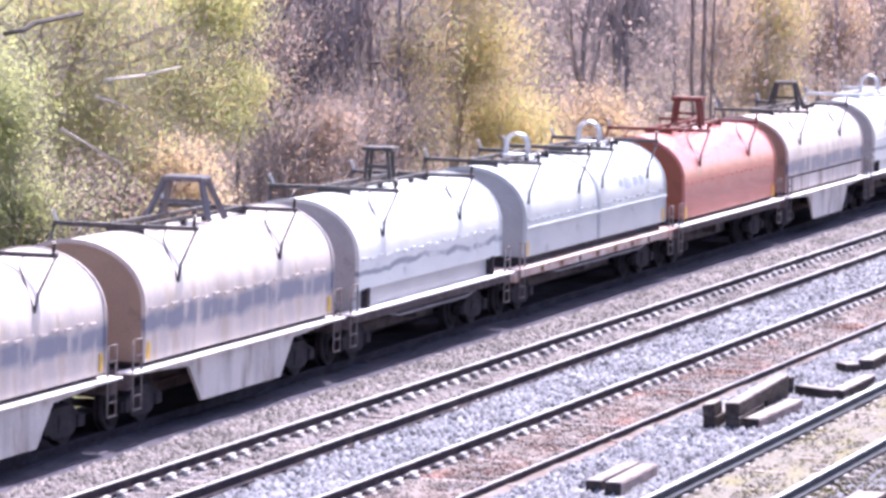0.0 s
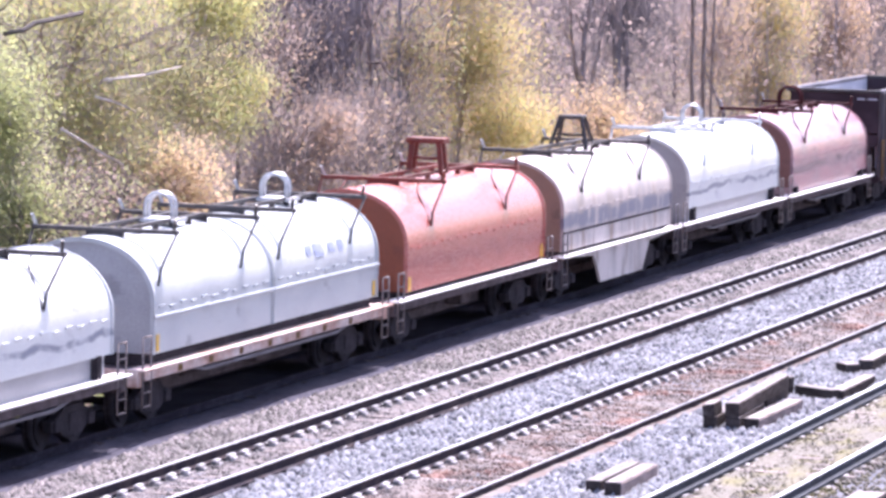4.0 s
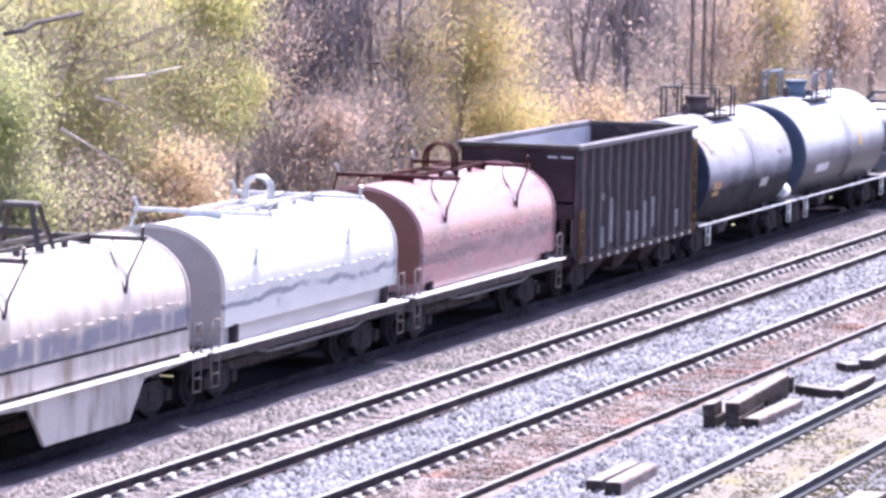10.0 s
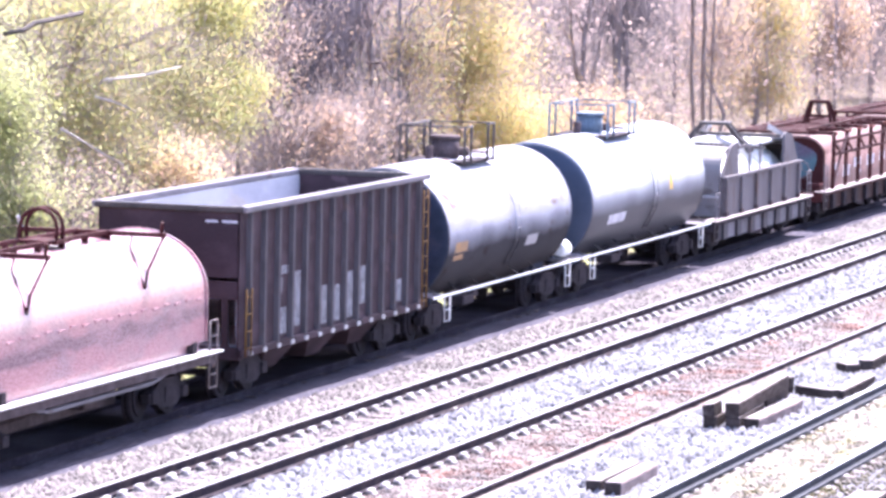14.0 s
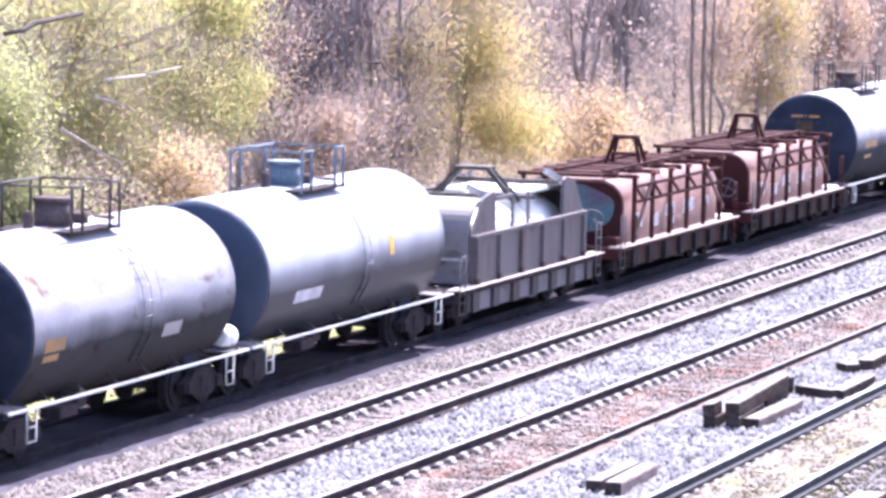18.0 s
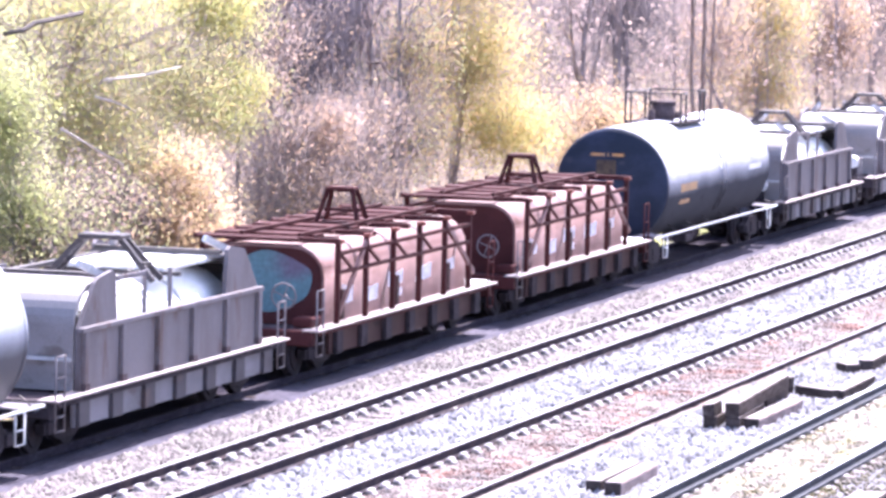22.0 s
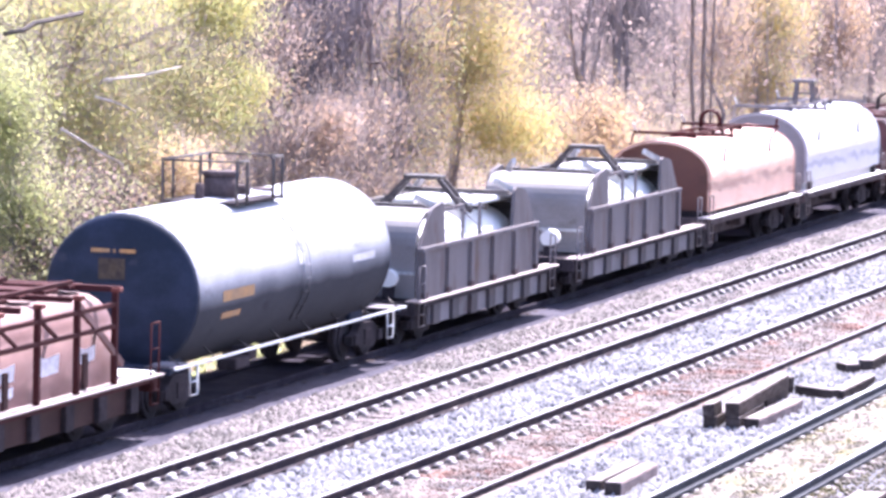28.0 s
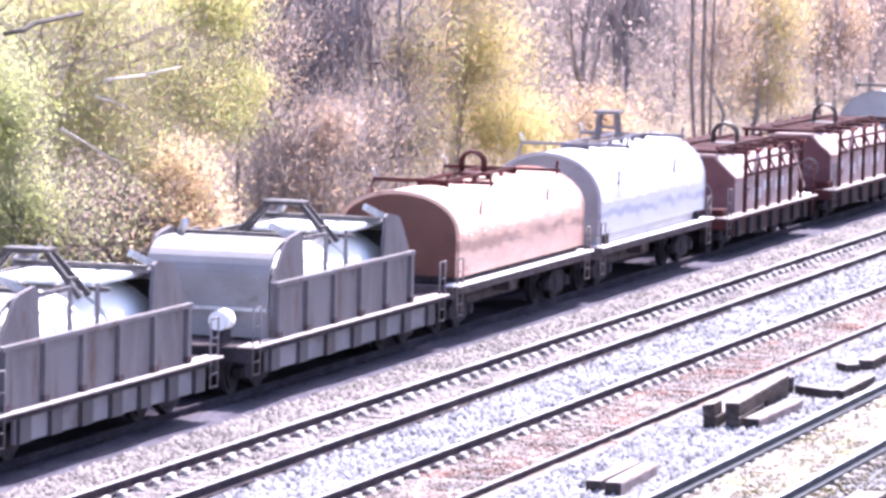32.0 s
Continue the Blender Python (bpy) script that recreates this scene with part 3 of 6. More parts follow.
def twig_soup(starts, length, thick, r, up=0.5):
    """Thin three-sided twigs."""
    n = len(starts)
    d = r.normal(size=(n, 3))
    d[:, 2] = np.abs(d[:, 2]) + up
    d /= np.linalg.norm(d, axis=1)[:, None]
    L = length * r.uniform(0.4, 1.5, (n, 1))
    s = np.cross(d, r.normal(size=(n, 3)))
    s /= np.linalg.norm(s, axis=1)[:, None]
    u = np.cross(d, s)
    t = thick * r.uniform(0.5, 1.4, (n, 1))
    v = np.stack([starts + s * t, starts - 0.5 * s * t + 0.87 * u * t, starts - 0.5 * s * t - 0.87 * u * t, starts + d * L], 1).reshape(-1, 3)
    base = np.array([(0, 1, 3), (1, 2, 3), (2, 0, 3)])
    f = (base[None] + 4 * np.arange(n)[:, None, None]).reshape(-1, 3)
    return v, f


def limb(s, a, b, r0, r1, rnd, depth, tips, spread=0.5, crook=0.05):
    """A crooked tapered limb with side limbs."""
    a, b = Vector(a), Vector(b)
    steps = 5
    pts = [a]
    for i in range(1, steps + 1):
        p = a.lerp(b, i / steps)
        w = (b - a).length * crook
        pts.append(p + Vector((rnd.uniform(-w, w), rnd.uniform(-w, w), rnd.uniform(-w, w) * 0.4)))
    rings = []
    for i, p in enumerate(pts):
        d = (pts[min(i + 1, steps)] - pts[max(i - 1, 0)]).normalized()
        sd = d.cross(Vector((0.3, 1, 0.2))).normalized()
        u = d.cross(sd)
        rr = r0 + (r1 - r0) * i / steps
        rings.append([p + rr * (math.cos(t) * sd + math.sin(t) * u) for t in [i2 * math.pi / 3 for i2 in range(6)]])
    s.loft(rings, True)
    tips.append(tuple(pts[-1]))
    if depth:
        for i in range(2, steps + 1):
            for _ in range(2):
                d = (b - a).normalized()
                side = Vector((rnd.gauss(0, 1), rnd.gauss(0, 1), rnd.gauss(0.25, 0.5))).normalized()
                L = (b - a).length * rnd.uniform(0.3, 0.55)
                rr = (r0 + (r1 - r0) * i / steps) * 0.55
                limb(s, pts[i], pts[i] + (d * (1 - spread) + side * spread).normalized() * L, rr, rr * 0.35, rnd, depth - 1, tips, spread, max(crook, 0.04))


SPARSE = 1.3  # late autumn: part of the leaves are down
LEAF = 1.18  # leaves hang in sprays of a few


def tree(name, label, stem, blobs, n_leaves, leaf, mat, bark=M_BARK, seed=1, twigs=600, depth=2, clump=0.3, spread=0.55, extra=None, twig_len=0.7, twig_mat=None, category="tree", crook=0.05, up=0.4):
    """stem: base and top points with radii; blobs: the crown's lumps; leaves clumped in them."""
    r = np.random.default_rng(seed)
    rnd = random.Random(seed)
    base = tagged(new(name), label, category)
    s, tips = Shape(), []
    for a, b, r0, r1 in stem:
        limb(s, a, b, r0, r1, rnd, depth, tips, spread, crook)
    part("trunk", s, bark, base)
    if n_leaves:
        v, f = leaf_quads(clumped(int(n_leaves * SPARSE), blobs, r, clump), LEAF * leaf, r)
        tagged(part("crown", soup("crown", v, f, mat), mat, base), kind="stuff")
    for mat2, n2, leaf2 in extra or ():
        v, f = leaf_quads(clumped(int(n2 * SPARSE), blobs, r, clump * 1.3), LEAF * leaf2, r)
        tagged(part("crown", soup("crown", v, f, mat2), mat2, base), kind="stuff")
    if twigs:
        pts = clumped(int(twigs * 0.8), blobs, r, 0.4, 4)
        v, f = twig_soup(pts, 0.7 * twig_len, 0.008, r, up)
        tagged(part("branchwork", soup("branchwork", v, f, twig_mat or M_TWIG), twig_mat or M_TWIG, base), kind="stuff")
    return base


# yellow-green tree over the left end
tree("tree", "broad tree with pale yellow-green autumn leaves", [((93.0, 8.6, -0.8), (94.2, 8.2, 8.5), 0.14, 0.05), ((92.6, 8.2, 4.6), (86.5, 7.0, 6.6), 0.07, 0.03)],
     [(92.4, 7.6, 6.6, 3.4, 2.2, 1.6, 3), (91.5, 7.0, 4.4, 2.8, 1.3, 1.3, 2.2), (95.2, 6.4, 4.8, 2.6, 1.2, 1.5, 2.2), (92.0, 5.9, 3.4, 3.0, 0.9, 0.8, 1.0)],
     22000, 0.040, M_LEAF_GREEN, seed=11, twigs=4200, clump=0.34, extra=[(M_LEAF_YELLOW, 7000, 0.04), (M_LEAF_OLIVE, 7000, 0.042), (M_LEAF_TAN, 4000, 0.042), (M_LEAF_CREAM, 8000, 0.04)], twig_mat=M_PALETWIG, crook=0.03)
tree("tree", "bright yellow-green leafy bough at the wood's edge", [((99.5, 8.4, -0.8), (98.6, 7.4, 8.0), 0.09, 0.03)],
     [(99.4, 7.0, 6.5, 1.7, 0.9, 0.9, 2.2), (99.3, 6.6, 4.7, 1.5, 0.7, 0.7, 1.5), (97.2, 6.6, 6.9, 2.0, 0.9, 0.8, 1.5), (98.2, 6.4, 4.0, 1.0, 0.6, 0.5, 0.7)],
     20000, 0.042, M_LEAF_GREEN, seed=15, twigs=1500, clump=0.26, extra=[(M_LEAF_YELLOW, 11000, 0.042)], twig_mat=M_PALETWIG, crook=0.03)
tree("tree", "olive-green leafy tree at the wood's edge", [((88.5, 9.5, -0.8), (88.8, 9.2, 9), 0.12, 0.05)],
     [(87.6, 8.6, 5.2, 2.2, 1.8, 2.6, 2), (91.0, 10.0, 7.0, 2.5, 1.8, 2.0, 1), (85.2, 6.6, 4.6, 1.5, 0.8, 1.7, 2), (85.0, 6.0, 2.6, 1.6, 0.7, 1.2, 1.4)], 26000, 0.046, M_LEAF_OLIVE, seed=12, twigs=2600, extra=[(M_LEAF_GREEN, 16000, 0.044)], twig_mat=M_PALETWIG)
tree("shrub", "tangled shrub with dry cream and orange leaves", [((92.2, 4.9, -0.8), (92.0, 4.7, 3.2), 0.05, 0.02), ((92.5, 4.9, -0.8), (93.4, 4.7, 2.9), 0.04, 0.02)],
     [(91.6, 4.6, 2.3, 1.3, 0.5, 1.0, 2), (90.0, 4.6, 2.0, 1.3, 0.5, 0.9, 1.4), (92.8, 4.7, 1.5, 1.0, 0.5, 0.8, 1.0), (91.2, 4.8, 3.4, 1.2, 0.5, 0.5, 0.8)], 7500, 0.05, M_LEAF_CREAM, seed=13, twigs=700, bark=M_PALEBARK,
     extra=[(M_LEAF_PEACH, 5500, 0.05)], category="shrub", twig_mat=M_PALETWIG)
tree("shrub", "tangled pale tan scrub beside the track", [((89.0, 5.6, -0.9), (89.5, 5.4, 2.6), 0.05, 0.02)],
     [(89.6, 5.4, 2.2, 2.6, 0.8, 1.2, 2), (91.8, 5.5, 1.6, 2.0, 0.8, 1.0, 1.2)], 10000, 0.052, M_LEAF_TAN, seed=16, twigs=2000, bark=M_PALEBARK, extra=[(M_LEAF_OLIVE, 3500, 0.05), (M_LEAF_PEACH, 2000, 0.05)], category="shrub", twig_mat=M_THICKET)
tree("shrub", "bare brown scrub beside the track", [((86.0, 5.6, -0.9), (86.5, 5.4, 2.6), 0.05, 0.02)],
     [(86.0, 5.4, 1.7, 2.6, 1.0, 1.5, 2), (88.0, 5.6, 1.9, 2.0, 0.9, 1.4, 1.5)], 6000, 0.055, M_LEAF_TAN, seed=14, twigs=2500, bark=M_PALEBARK, extra=[(M_LEAF_OLIVE, 5000, 0.055), (M_LEAF_PEACH, 1200, 0.055)], category="shrub", twig_mat=M_THICKET)
br = tagged(new("fallen_branch"), "pale dead branches lodged in the shrubs", "branch")
for p0, p1, p2 in (((85.02, 4.30, 5.15), (86.13, 4.30, 4.99), (87.27, 4.30, 4.77)), ((83.15, 4.30, 4.59), (84.91, 4.30, 4.12), (86.60, 4.30, 3.69)), ((85.47, 4.30, 5.47), (87.72, 4.30, 5.50), (89.90, 4.30, 5.61))):
    part("stick", Shape().tube(p0, p1, 0.032, 6, 0.028).tube(p1, p2, 0.028, 6, 0.014), M_DEADWOOD, br)
part("stick", Shape().pipe([(82.6, 5.3, 6.45), (83.6, 5.3, 6.5), (84.1, 5.3, 6.62), (86.7, 5.3, 6.78)], 0.05, 6), M_DARKBARK, br, "dark bare limb")
# bare thicket of grey trunks
for i, (tx, ty, lean, rad) in enumerate([(108.3, 9.0, -0.15, 0.07), (109.7, 9.0, 0.1, 0.13), (110.8, 9.2, -0.05, 0.15), (112.1, 9.2, 0.1, 0.12), (114.3, 9.4, -0.1, 0.08), (116.6, 9.6, -0.1, 0.11)]):
    tree("bare_tree", "bare bluish-grey tree in a thicket", [((tx, ty, -0.9), (tx + lean * 2, ty + lean, 9.5), rad, rad * 0.6)],
         [(tx, ty, 5.8, 1.7, 1.1, 2.3, 2)], 1300, 0.05, M_LEAF_TAN, bark=M_DARKBARK if i in (1, 3, 4) else M_GREYBARK, seed=20 + i, twigs=5200 if i > 1 else 3000, extra=[(M_LEAF_PEACH, 400, 0.05)], depth=1, spread=0.3, twig_len=0.7, crook=0.012, twig_mat=M_THICKET, up=2.2)
for i, (tx, ty, h) in enumerate([(105.6, 7.6, 1.5), (107.4, 7.8, 1.6), (109.6, 7.8, 1.5), (111.8, 8.0, 1.7), (114.0, 8.2, 1.6), (116.4, 8.4, 1.6)]):
    tree("shrub", "tangled grey-lavender brush with a few dry leaves", [((tx, ty, -0.9), (tx + 0.3, ty, h + 1.6), 0.045, 0.015), ((tx + 0.3, ty, -0.9), (tx - 0.6, ty, h + 1.0), 0.035, 0.012)],
         [(tx, ty, h, 1.5, 0.7, 1.5, 2), (tx + 0.6, ty, h + 1.7, 1.1, 0.6, 0.9, 0.8)], 1800, 0.05, M_LEAF_TAN, bark=M_PALEBARK, seed=120 + i, twigs=2000, depth=1,
         extra=[(M_LEAF_PEACH, 1000, 0.05), (M_LEAF_CREAM, 250, 0.05)], category="shrub", twig_mat=M_THICKET if i % 2 else M_PALETWIG, up=1.0)
tree("sapling", "thin sapling with dry pinkish-tan leaves", [((107.0, 8.4, -0.9), (107.2, 8.2, 8), 0.05, 0.02)],
     [(107.2, 8.2, 5.7, 1.5, 0.8, 1.3, 2), (107.6, 8.0, 3.2, 1.2, 0.7, 1.3, 1), (104.6, 7.6, 4.6, 1.1, 0.6, 2.2, 2.2)], 1900, 0.046, M_LEAF_TAN, seed=28, twigs=1500, extra=[(M_LEAF_PEACH, 1300, 0.045)], twig_mat=M_PALETWIG)
tree("shrub", "low shrub with rusty orange leaves", [((107.5, 7.2, -0.9), (107.6, 7.0, 3.2), 0.05, 0.02)],
     [(107.8, 7.0, 3.4, 1.3, 0.6, 0.6, 2), (106.4, 7.0, 2.0, 1.2, 0.6, 0.8, 1)], 3000, 0.046, M_LEAF_PEACH, seed=29, twigs=1200, extra=[(M_LEAF_TAN, 1800, 0.046)], category="shrub", twig_mat=M_PALETWIG)
slender = tree("slender_tree", "slender dark tree with a crooked side branch", [((116.3, 8.6, -0.9), (116.0, 8.6, 9.5), 0.085, 0.06)],
     [(115.6, 8.6, 7, 1.4, 1.0, 1.5, 1)], 300, 0.06, M_LEAF_TAN, seed=27, twigs=250, depth=1, spread=0.3, crook=0.015)
part("side_branch", Shape().tube((115.95, 8.55, 4.75), (115.10, 7.90, 4.78), 0.045, 6).pipe([(115.10, 7.90, 4.78), (115.51, 7.90, 4.53), (116.02, 7.90, 4.39)], 0.04, 6), M_BARK, slender)
# yellow tree
tree("tree", "slim tree with bright yellow autumn leaves", [((128.0, 9.9, -0.9), (128.4, 9.7, 9.0), 0.11, 0.05)],
     [(127.6, 9.0, 4.6, 2.8, 1.75, 2.0, 3), (129.0, 8.9, 2.4, 2.4, 1.7, 1.3, 2), (127.4, 9.4, 7.0, 2.0, 1.3, 1.3, 1.5), (131.4, 8.6, 2.2, 2.0, 1.0, 1.2, 1.2)],
     21000, 0.048, M_LEAF_YELLOW, seed=31, twigs=1300, clump=0.34, extra=[(M_LEAF_GOLD, 10000, 0.048), (M_LEAF_GREEN, 4000, 0.048)], twig_mat=M_PALETWIG, crook=0.03)
tree("tree", "thin tree with olive-gold leaves and grey stems", [((121.6, 9.6, -0.9), (121.8, 9.4, 9.0), 0.08, 0.04), ((123.2, 9.8, -0.9), (123.6, 9.6, 9.0), 0.06, 0.03)],
     [(122.4, 9.4, 4.8, 2.2, 1.2, 2.2, 2), (122.0, 9.2, 2.2, 2.0, 1.0, 1.4, 1)],
     2200, 0.048, M_LEAF_GOLD, bark=M_GREYBARK, seed=32, twigs=2800, clump=0.4, extra=[(M_LEAF_OLIVE, 2400, 0.048), (M_LEAF_YELLOW, 1300, 0.048), (M_LEAF_TAN, 4200, 0.048)], twig_mat=M_THICKET, crook=0.015)
tree("shrub", "rounded shrub with peach-coloured leaves", [((139.0, 8.6, -0.9), (139.3, 8.5, 3.4), 0.05, 0.02)],
     [(139.4, 8.4, 2.2, 2.3, 0.9, 0.9, 2), (137.2, 8.4, 1.4, 1.8, 0.9, 0.9, 1), (141.2, 8.6, 1.4, 1.6, 0.8, 0.9, 0.8)], 5200, 0.058, M_LEAF_PEACH, seed=33, twigs=2400, clump=0.42, extra=[(M_LEAF_GOLD, 3000, 0.056), (M_LEAF_CREAM, 1800, 0.058)], category="shrub", twig_mat=M_PALETWIG)
# dark leaning tree and the tall slim trunks
tree("leaning_tree", "dark leaning forked tree, nearly bare", [((141.6, 10.0, -0.9), (144.6, 9.9, 8.5), 0.10, 0.06), ((142.4, 9.9, 2.6), (140.4, 9.9, 7.6), 0.05, 0.025), ((143.2, 10.0, 1.6), (147.0, 9.6, 8.6), 0.055, 0.03)],
     [(144, 9.5, 6.5, 1.6, 1.2, 1.5, 1)], 300, 0.06, M_LEAF_TAN, seed=35, twigs=500, depth=1, spread=0.3, crook=0.015)
tree("bare_tree", "grey bare tree in the haze", [((153.6, 11.5, -0.9), (153.4, 11.5, 9.0), 0.15, 0.11), ((156.0, 11.8, -0.9), (155.6, 11.8, 9.0), 0.10, 0.08)],
     [(154.2, 11.5, 5.6, 2.0, 1.2, 2.2, 1)], 400, 0.06, M_LEAF_TAN, bark=M_GREYBARK, seed=36, twigs=6000, depth=1, spread=0.3, crook=0.012, twig_mat=M_THICKET, up=2.0)
for i, (tx, tx2, rad) in enumerate([(154.75, 153.6, 0.075), (156.3, 155.4, 0.085), (157.1, 157.3, 0.06)]):
    tree("slim_tree", "tall slim tree with a straight bare trunk", [((tx, 9.0, -0.9), (tx2, 9.0, 9.0), rad, rad * 0.7)],
         [(tx2, 9.0, 7.5, 1.0, 0.8, 1.0, 1)], 150, 0.06, M_LEAF_TAN, seed=37 + i, twigs=200, depth=0, spread=0.2, crook=0.006)
# further trees
tree("tree", "pale olive-yellow tree in the haze", [((178.5, 12.5, -0.9), (178.5, 12.3, 9.0), 0.12, 0.05)],
     [(178.8, 12.0, 4.4, 3.6, 1.7, 2.4, 3), (179.5, 12.4, 1.6, 3.2, 1.6, 1.4, 1.5)], 14000, 0.055, M_LEAF_GOLD, bark=M_GREYBARK, depth=1, seed=41, twigs=1800, extra=[(M_LEAF_YELLOW, 5000, 0.07), (M_LEAF_OLIVE, 6000, 0.055)], twig_mat=M_PALETWIG)
tree("tree", "slim tree with orange autumn leaves", [((199.0, 14.0, -0.9), (199.0, 14.0, 9.0), 0.12, 0.05)],
     [(199.5, 13.6, 3.6, 3.4, 1.4, 2.6, 3)], 12000, 0.058, M_LEAF_PEACH, bark=M_GREYBARK, depth=1, seed=43, twigs=1800, extra=[(M_LEAF_GOLD, 6000, 0.058), (M_LEAF_TAN, 3000, 0.058)], twig_mat=M_PALETWIG)
tree("bare_tree", "bare purple-grey tree far along the line", [((217.0, 15.5, -0.9), (217.5, 15.0, 10), 0.14, 0.05)],
     [(217, 15, 4.0, 4.0, 2.0, 3.2, 2)], 2500, 0.09, M_LEAF_TAN, bark=M_GREYBARK, depth=1, seed=45, twigs=7000, spread=0.45, twig_len=1.0, twig_mat=M_PALETWIG)
tree("bare_tree", "bare pinkish tree behind the yellow one", [((138.5, 13.0, -0.9), (139, 13.0, 10), 0.11, 0.05)],
     [(139, 12.8, 4.5, 2.6, 1.6, 3.0, 2)], 5000, 0.06, M_LEAF_TAN, bark=M_GREYBARK, depth=1, seed=47, twigs=6000, spread=0.45, twig_len=0.9, extra=[(M_LEAF_PEACH, 3000, 0.06)], twig_mat=M_PALETWIG)
tree("tree", "thin tree with faded peach leaves", [((166.0, 11.0, -0.9), (166.2, 11.0, 9.0), 0.08, 0.04)],
     [(166.0, 10.8, 4.0, 2.8, 1.4, 2.8, 2)], 2200, 0.06, M_LEAF_TAN, bark=M_GREYBARK, depth=0, seed=48, twigs=1500, extra=[(M_LEAF_PEACH, 1500, 0.06), (M_LEAF_GOLD, 900, 0.06)], twig_mat=M_PALETWIG)


def wood(name, label, n_twigs, n_leaves, y0, y1, az0, az1, z1, leaf, mat, seed, tl=0.8, tt=0.011):
    """Far woods: stems, twigs and leaves that nobody could count."""
    r = np.random.default_rng(seed)
    base = tagged(new(name), label, "wood", kind="stuff")

    def places(n, clump):
        k = n // 10
        y = y0 + (y1 - y0) * r.random(k)
        x = (az0 + (az1 - az0) * r.random(k)) * (y + 29)
        z = -0.5 + (z1 + 0.5) * r.random(k) ** 0.9
        return np.repeat(np.stack([x, y, z], 1), 10, 0) + r.normal(size=(k * 10, 3)) * clump

    v, f = twig_soup(places(n_twigs, 0.5), tl, tt, r, 0.9)
    part("branchwork", soup("branchwork", v, f, M_FARTWIG), M_FARTWIG, base)
    v, f = leaf_quads(places(n_leaves, 0.45), leaf, r)
    part("foliage", soup("foliage", v, f, mat), mat, base)
    stems = Shape()
    for i in range(14):
        y = y0 + (y1 - y0) * r.random()
        x = (az0 + (az1 - az0) * r.random()) * (y + 29)
        rr = r.uniform(0.03, 0.07)
        stems.tube((x, y, -0.8), (x + r.uniform(-1, 1), y + r.uniform(-0.6, 0.6), 11), rr, 6, rr * 0.5)
    part("saplings", stems, M_GREYBARK, base)
    return base


wood("undergrowth", "grey-brown undergrowth and saplings behind the train", 30000, 18000, 9.5, 20, 2.25, 5.2, 6.0, 0.12, M_LEAF_TAN, 51)
wood("far_wood", "hazy brown autumn wood behind", 40000, 40000, 18, 40, 2.2, 5.4, 11.0, 0.16, M_LEAF_TAN, 52, 1.1, 0.016)
wood("far_wood", "hazy golden autumn wood behind", 14000, 36000, 30, 70, 2.1, 5.8, 16.0, 0.21, M_LEAF_HAZE, 53, 1.5, 0.024)
r = np.random.default_rng(61)
wx = np.repeat(60 + 90 * r.random(640) ** 1.2, 26)
wy = np.repeat(r.uniform(1.5, 4.2, 640), 26)
wp = np.stack([wx + r.normal(0, 0.22, wx.size), wy + r.normal(0, 0.16, wx.size), -0.44 + np.abs(r.normal(0, 0.2, wx.size))], 1)
v, f = leaf_quads(wp, 0.11, r)
tagged(new("weeds", soup("weeds", v, f, M_LEAF_OLIVE)), "low yellow-green weeds along the far side of the track", "weeds", kind="stuff")
bk = Shape()
bk.loft([[(60, 85, -1), (500, 95, -1), (900, 130, -1)], [(60, 85, 26), (500, 95, 40), (900, 130, 60)]], False, False, False)
tagged(new("backdrop", bk.mesh("backdrop", M_FARTWIG)), "dim brown mass of distant wood", "wood", kind="structure")

# ---- the train ----
TRAIN_Y = -0.05
CARS = []
WHEELS = []
WHEEL_R = 0.457

ring = [(WHEEL_R * math.cos(2 * math.pi * i / 20), WHEEL_R * math.sin(2 * math.pi * i / 20)) for i in range(20)]


def disc_y(s, y0, y1, r, n=20, cx=0.0, cz=0.0):
    s.loft([[(cx + r * math.cos(2 * math.pi * i / n), y, cz + r * math.sin(2 * math.pi * i / n)) for i in range(n)] for y in (y0, y1)], True)


WHEEL_MESH = {}
for sgn in (-1, 1):
    wh = Shape()
    disc_y(wh, sgn * 0.69, sgn * 0.81, WHEEL_R)
    disc_y(wh, sgn * 0.66, sgn * 0.69, WHEEL_R + 0.025)
    disc_y(wh, sgn * 0.81, sgn * 0.85, WHEEL_R - 0.1)
    disc_y(wh, sgn * 0.85, sgn * 1.02, 0.1, 10)
    wh.box(-0.05, 0.05, sgn * 1.02, sgn * 1.035, -0.05, 0.05)
    WHEEL_MESH[sgn] = wh.mesh("wheel", M_GRIME)
AXLE_MESH = Shape().tube((0, -0.7, 0), (0, 0.7, 0), 0.08, 8).mesh("axle", M_GRIME)
SIDE_PROFILE = [(-0.98, 0.34), (-0.98, 0.52), (-0.62, 0.60), (-0.42, 0.74), (0.42, 0.74), (0.62, 0.60), (0.98, 0.52), (0.98, 0.34), (0.62, 0.34), (0.4, 0.22), (-0.4, 0.22), (-0.62, 0.34)]
SIDEFRAME = {}
for sgn in (-1, 1):
    s = Shape().prism_y(SIDE_PROFILE, sgn * 0.93, sgn * 1.09)
    s.box(-0.2, 0.2, sgn * 1.09, sgn * 1.11, 0.32, 0.6)
    for k in (-1, 1):
        s.box(k * 0.75 - 0.14, k * 0.75 + 0.14, sgn * 1.0, sgn * 1.14, 0.33, 0.55, 0.02)
    SIDEFRAME[sgn] = s.mesh("side_frame", M_GRIME)
sp = Shape()
for k in (-0.12, 0.0, 0.12):
    for sgn in (-1, 1):
        sp.tube((k, sgn * 1.0, 0.3), (k, sgn * 1.0, 0.5), 0.05, 8)
sp.box(-0.2, 0.2, -1.0, 1.0, 0.5, 0.7, 0.02)
BOLSTER_MESH = sp.mesh("bolster", M_DARK)
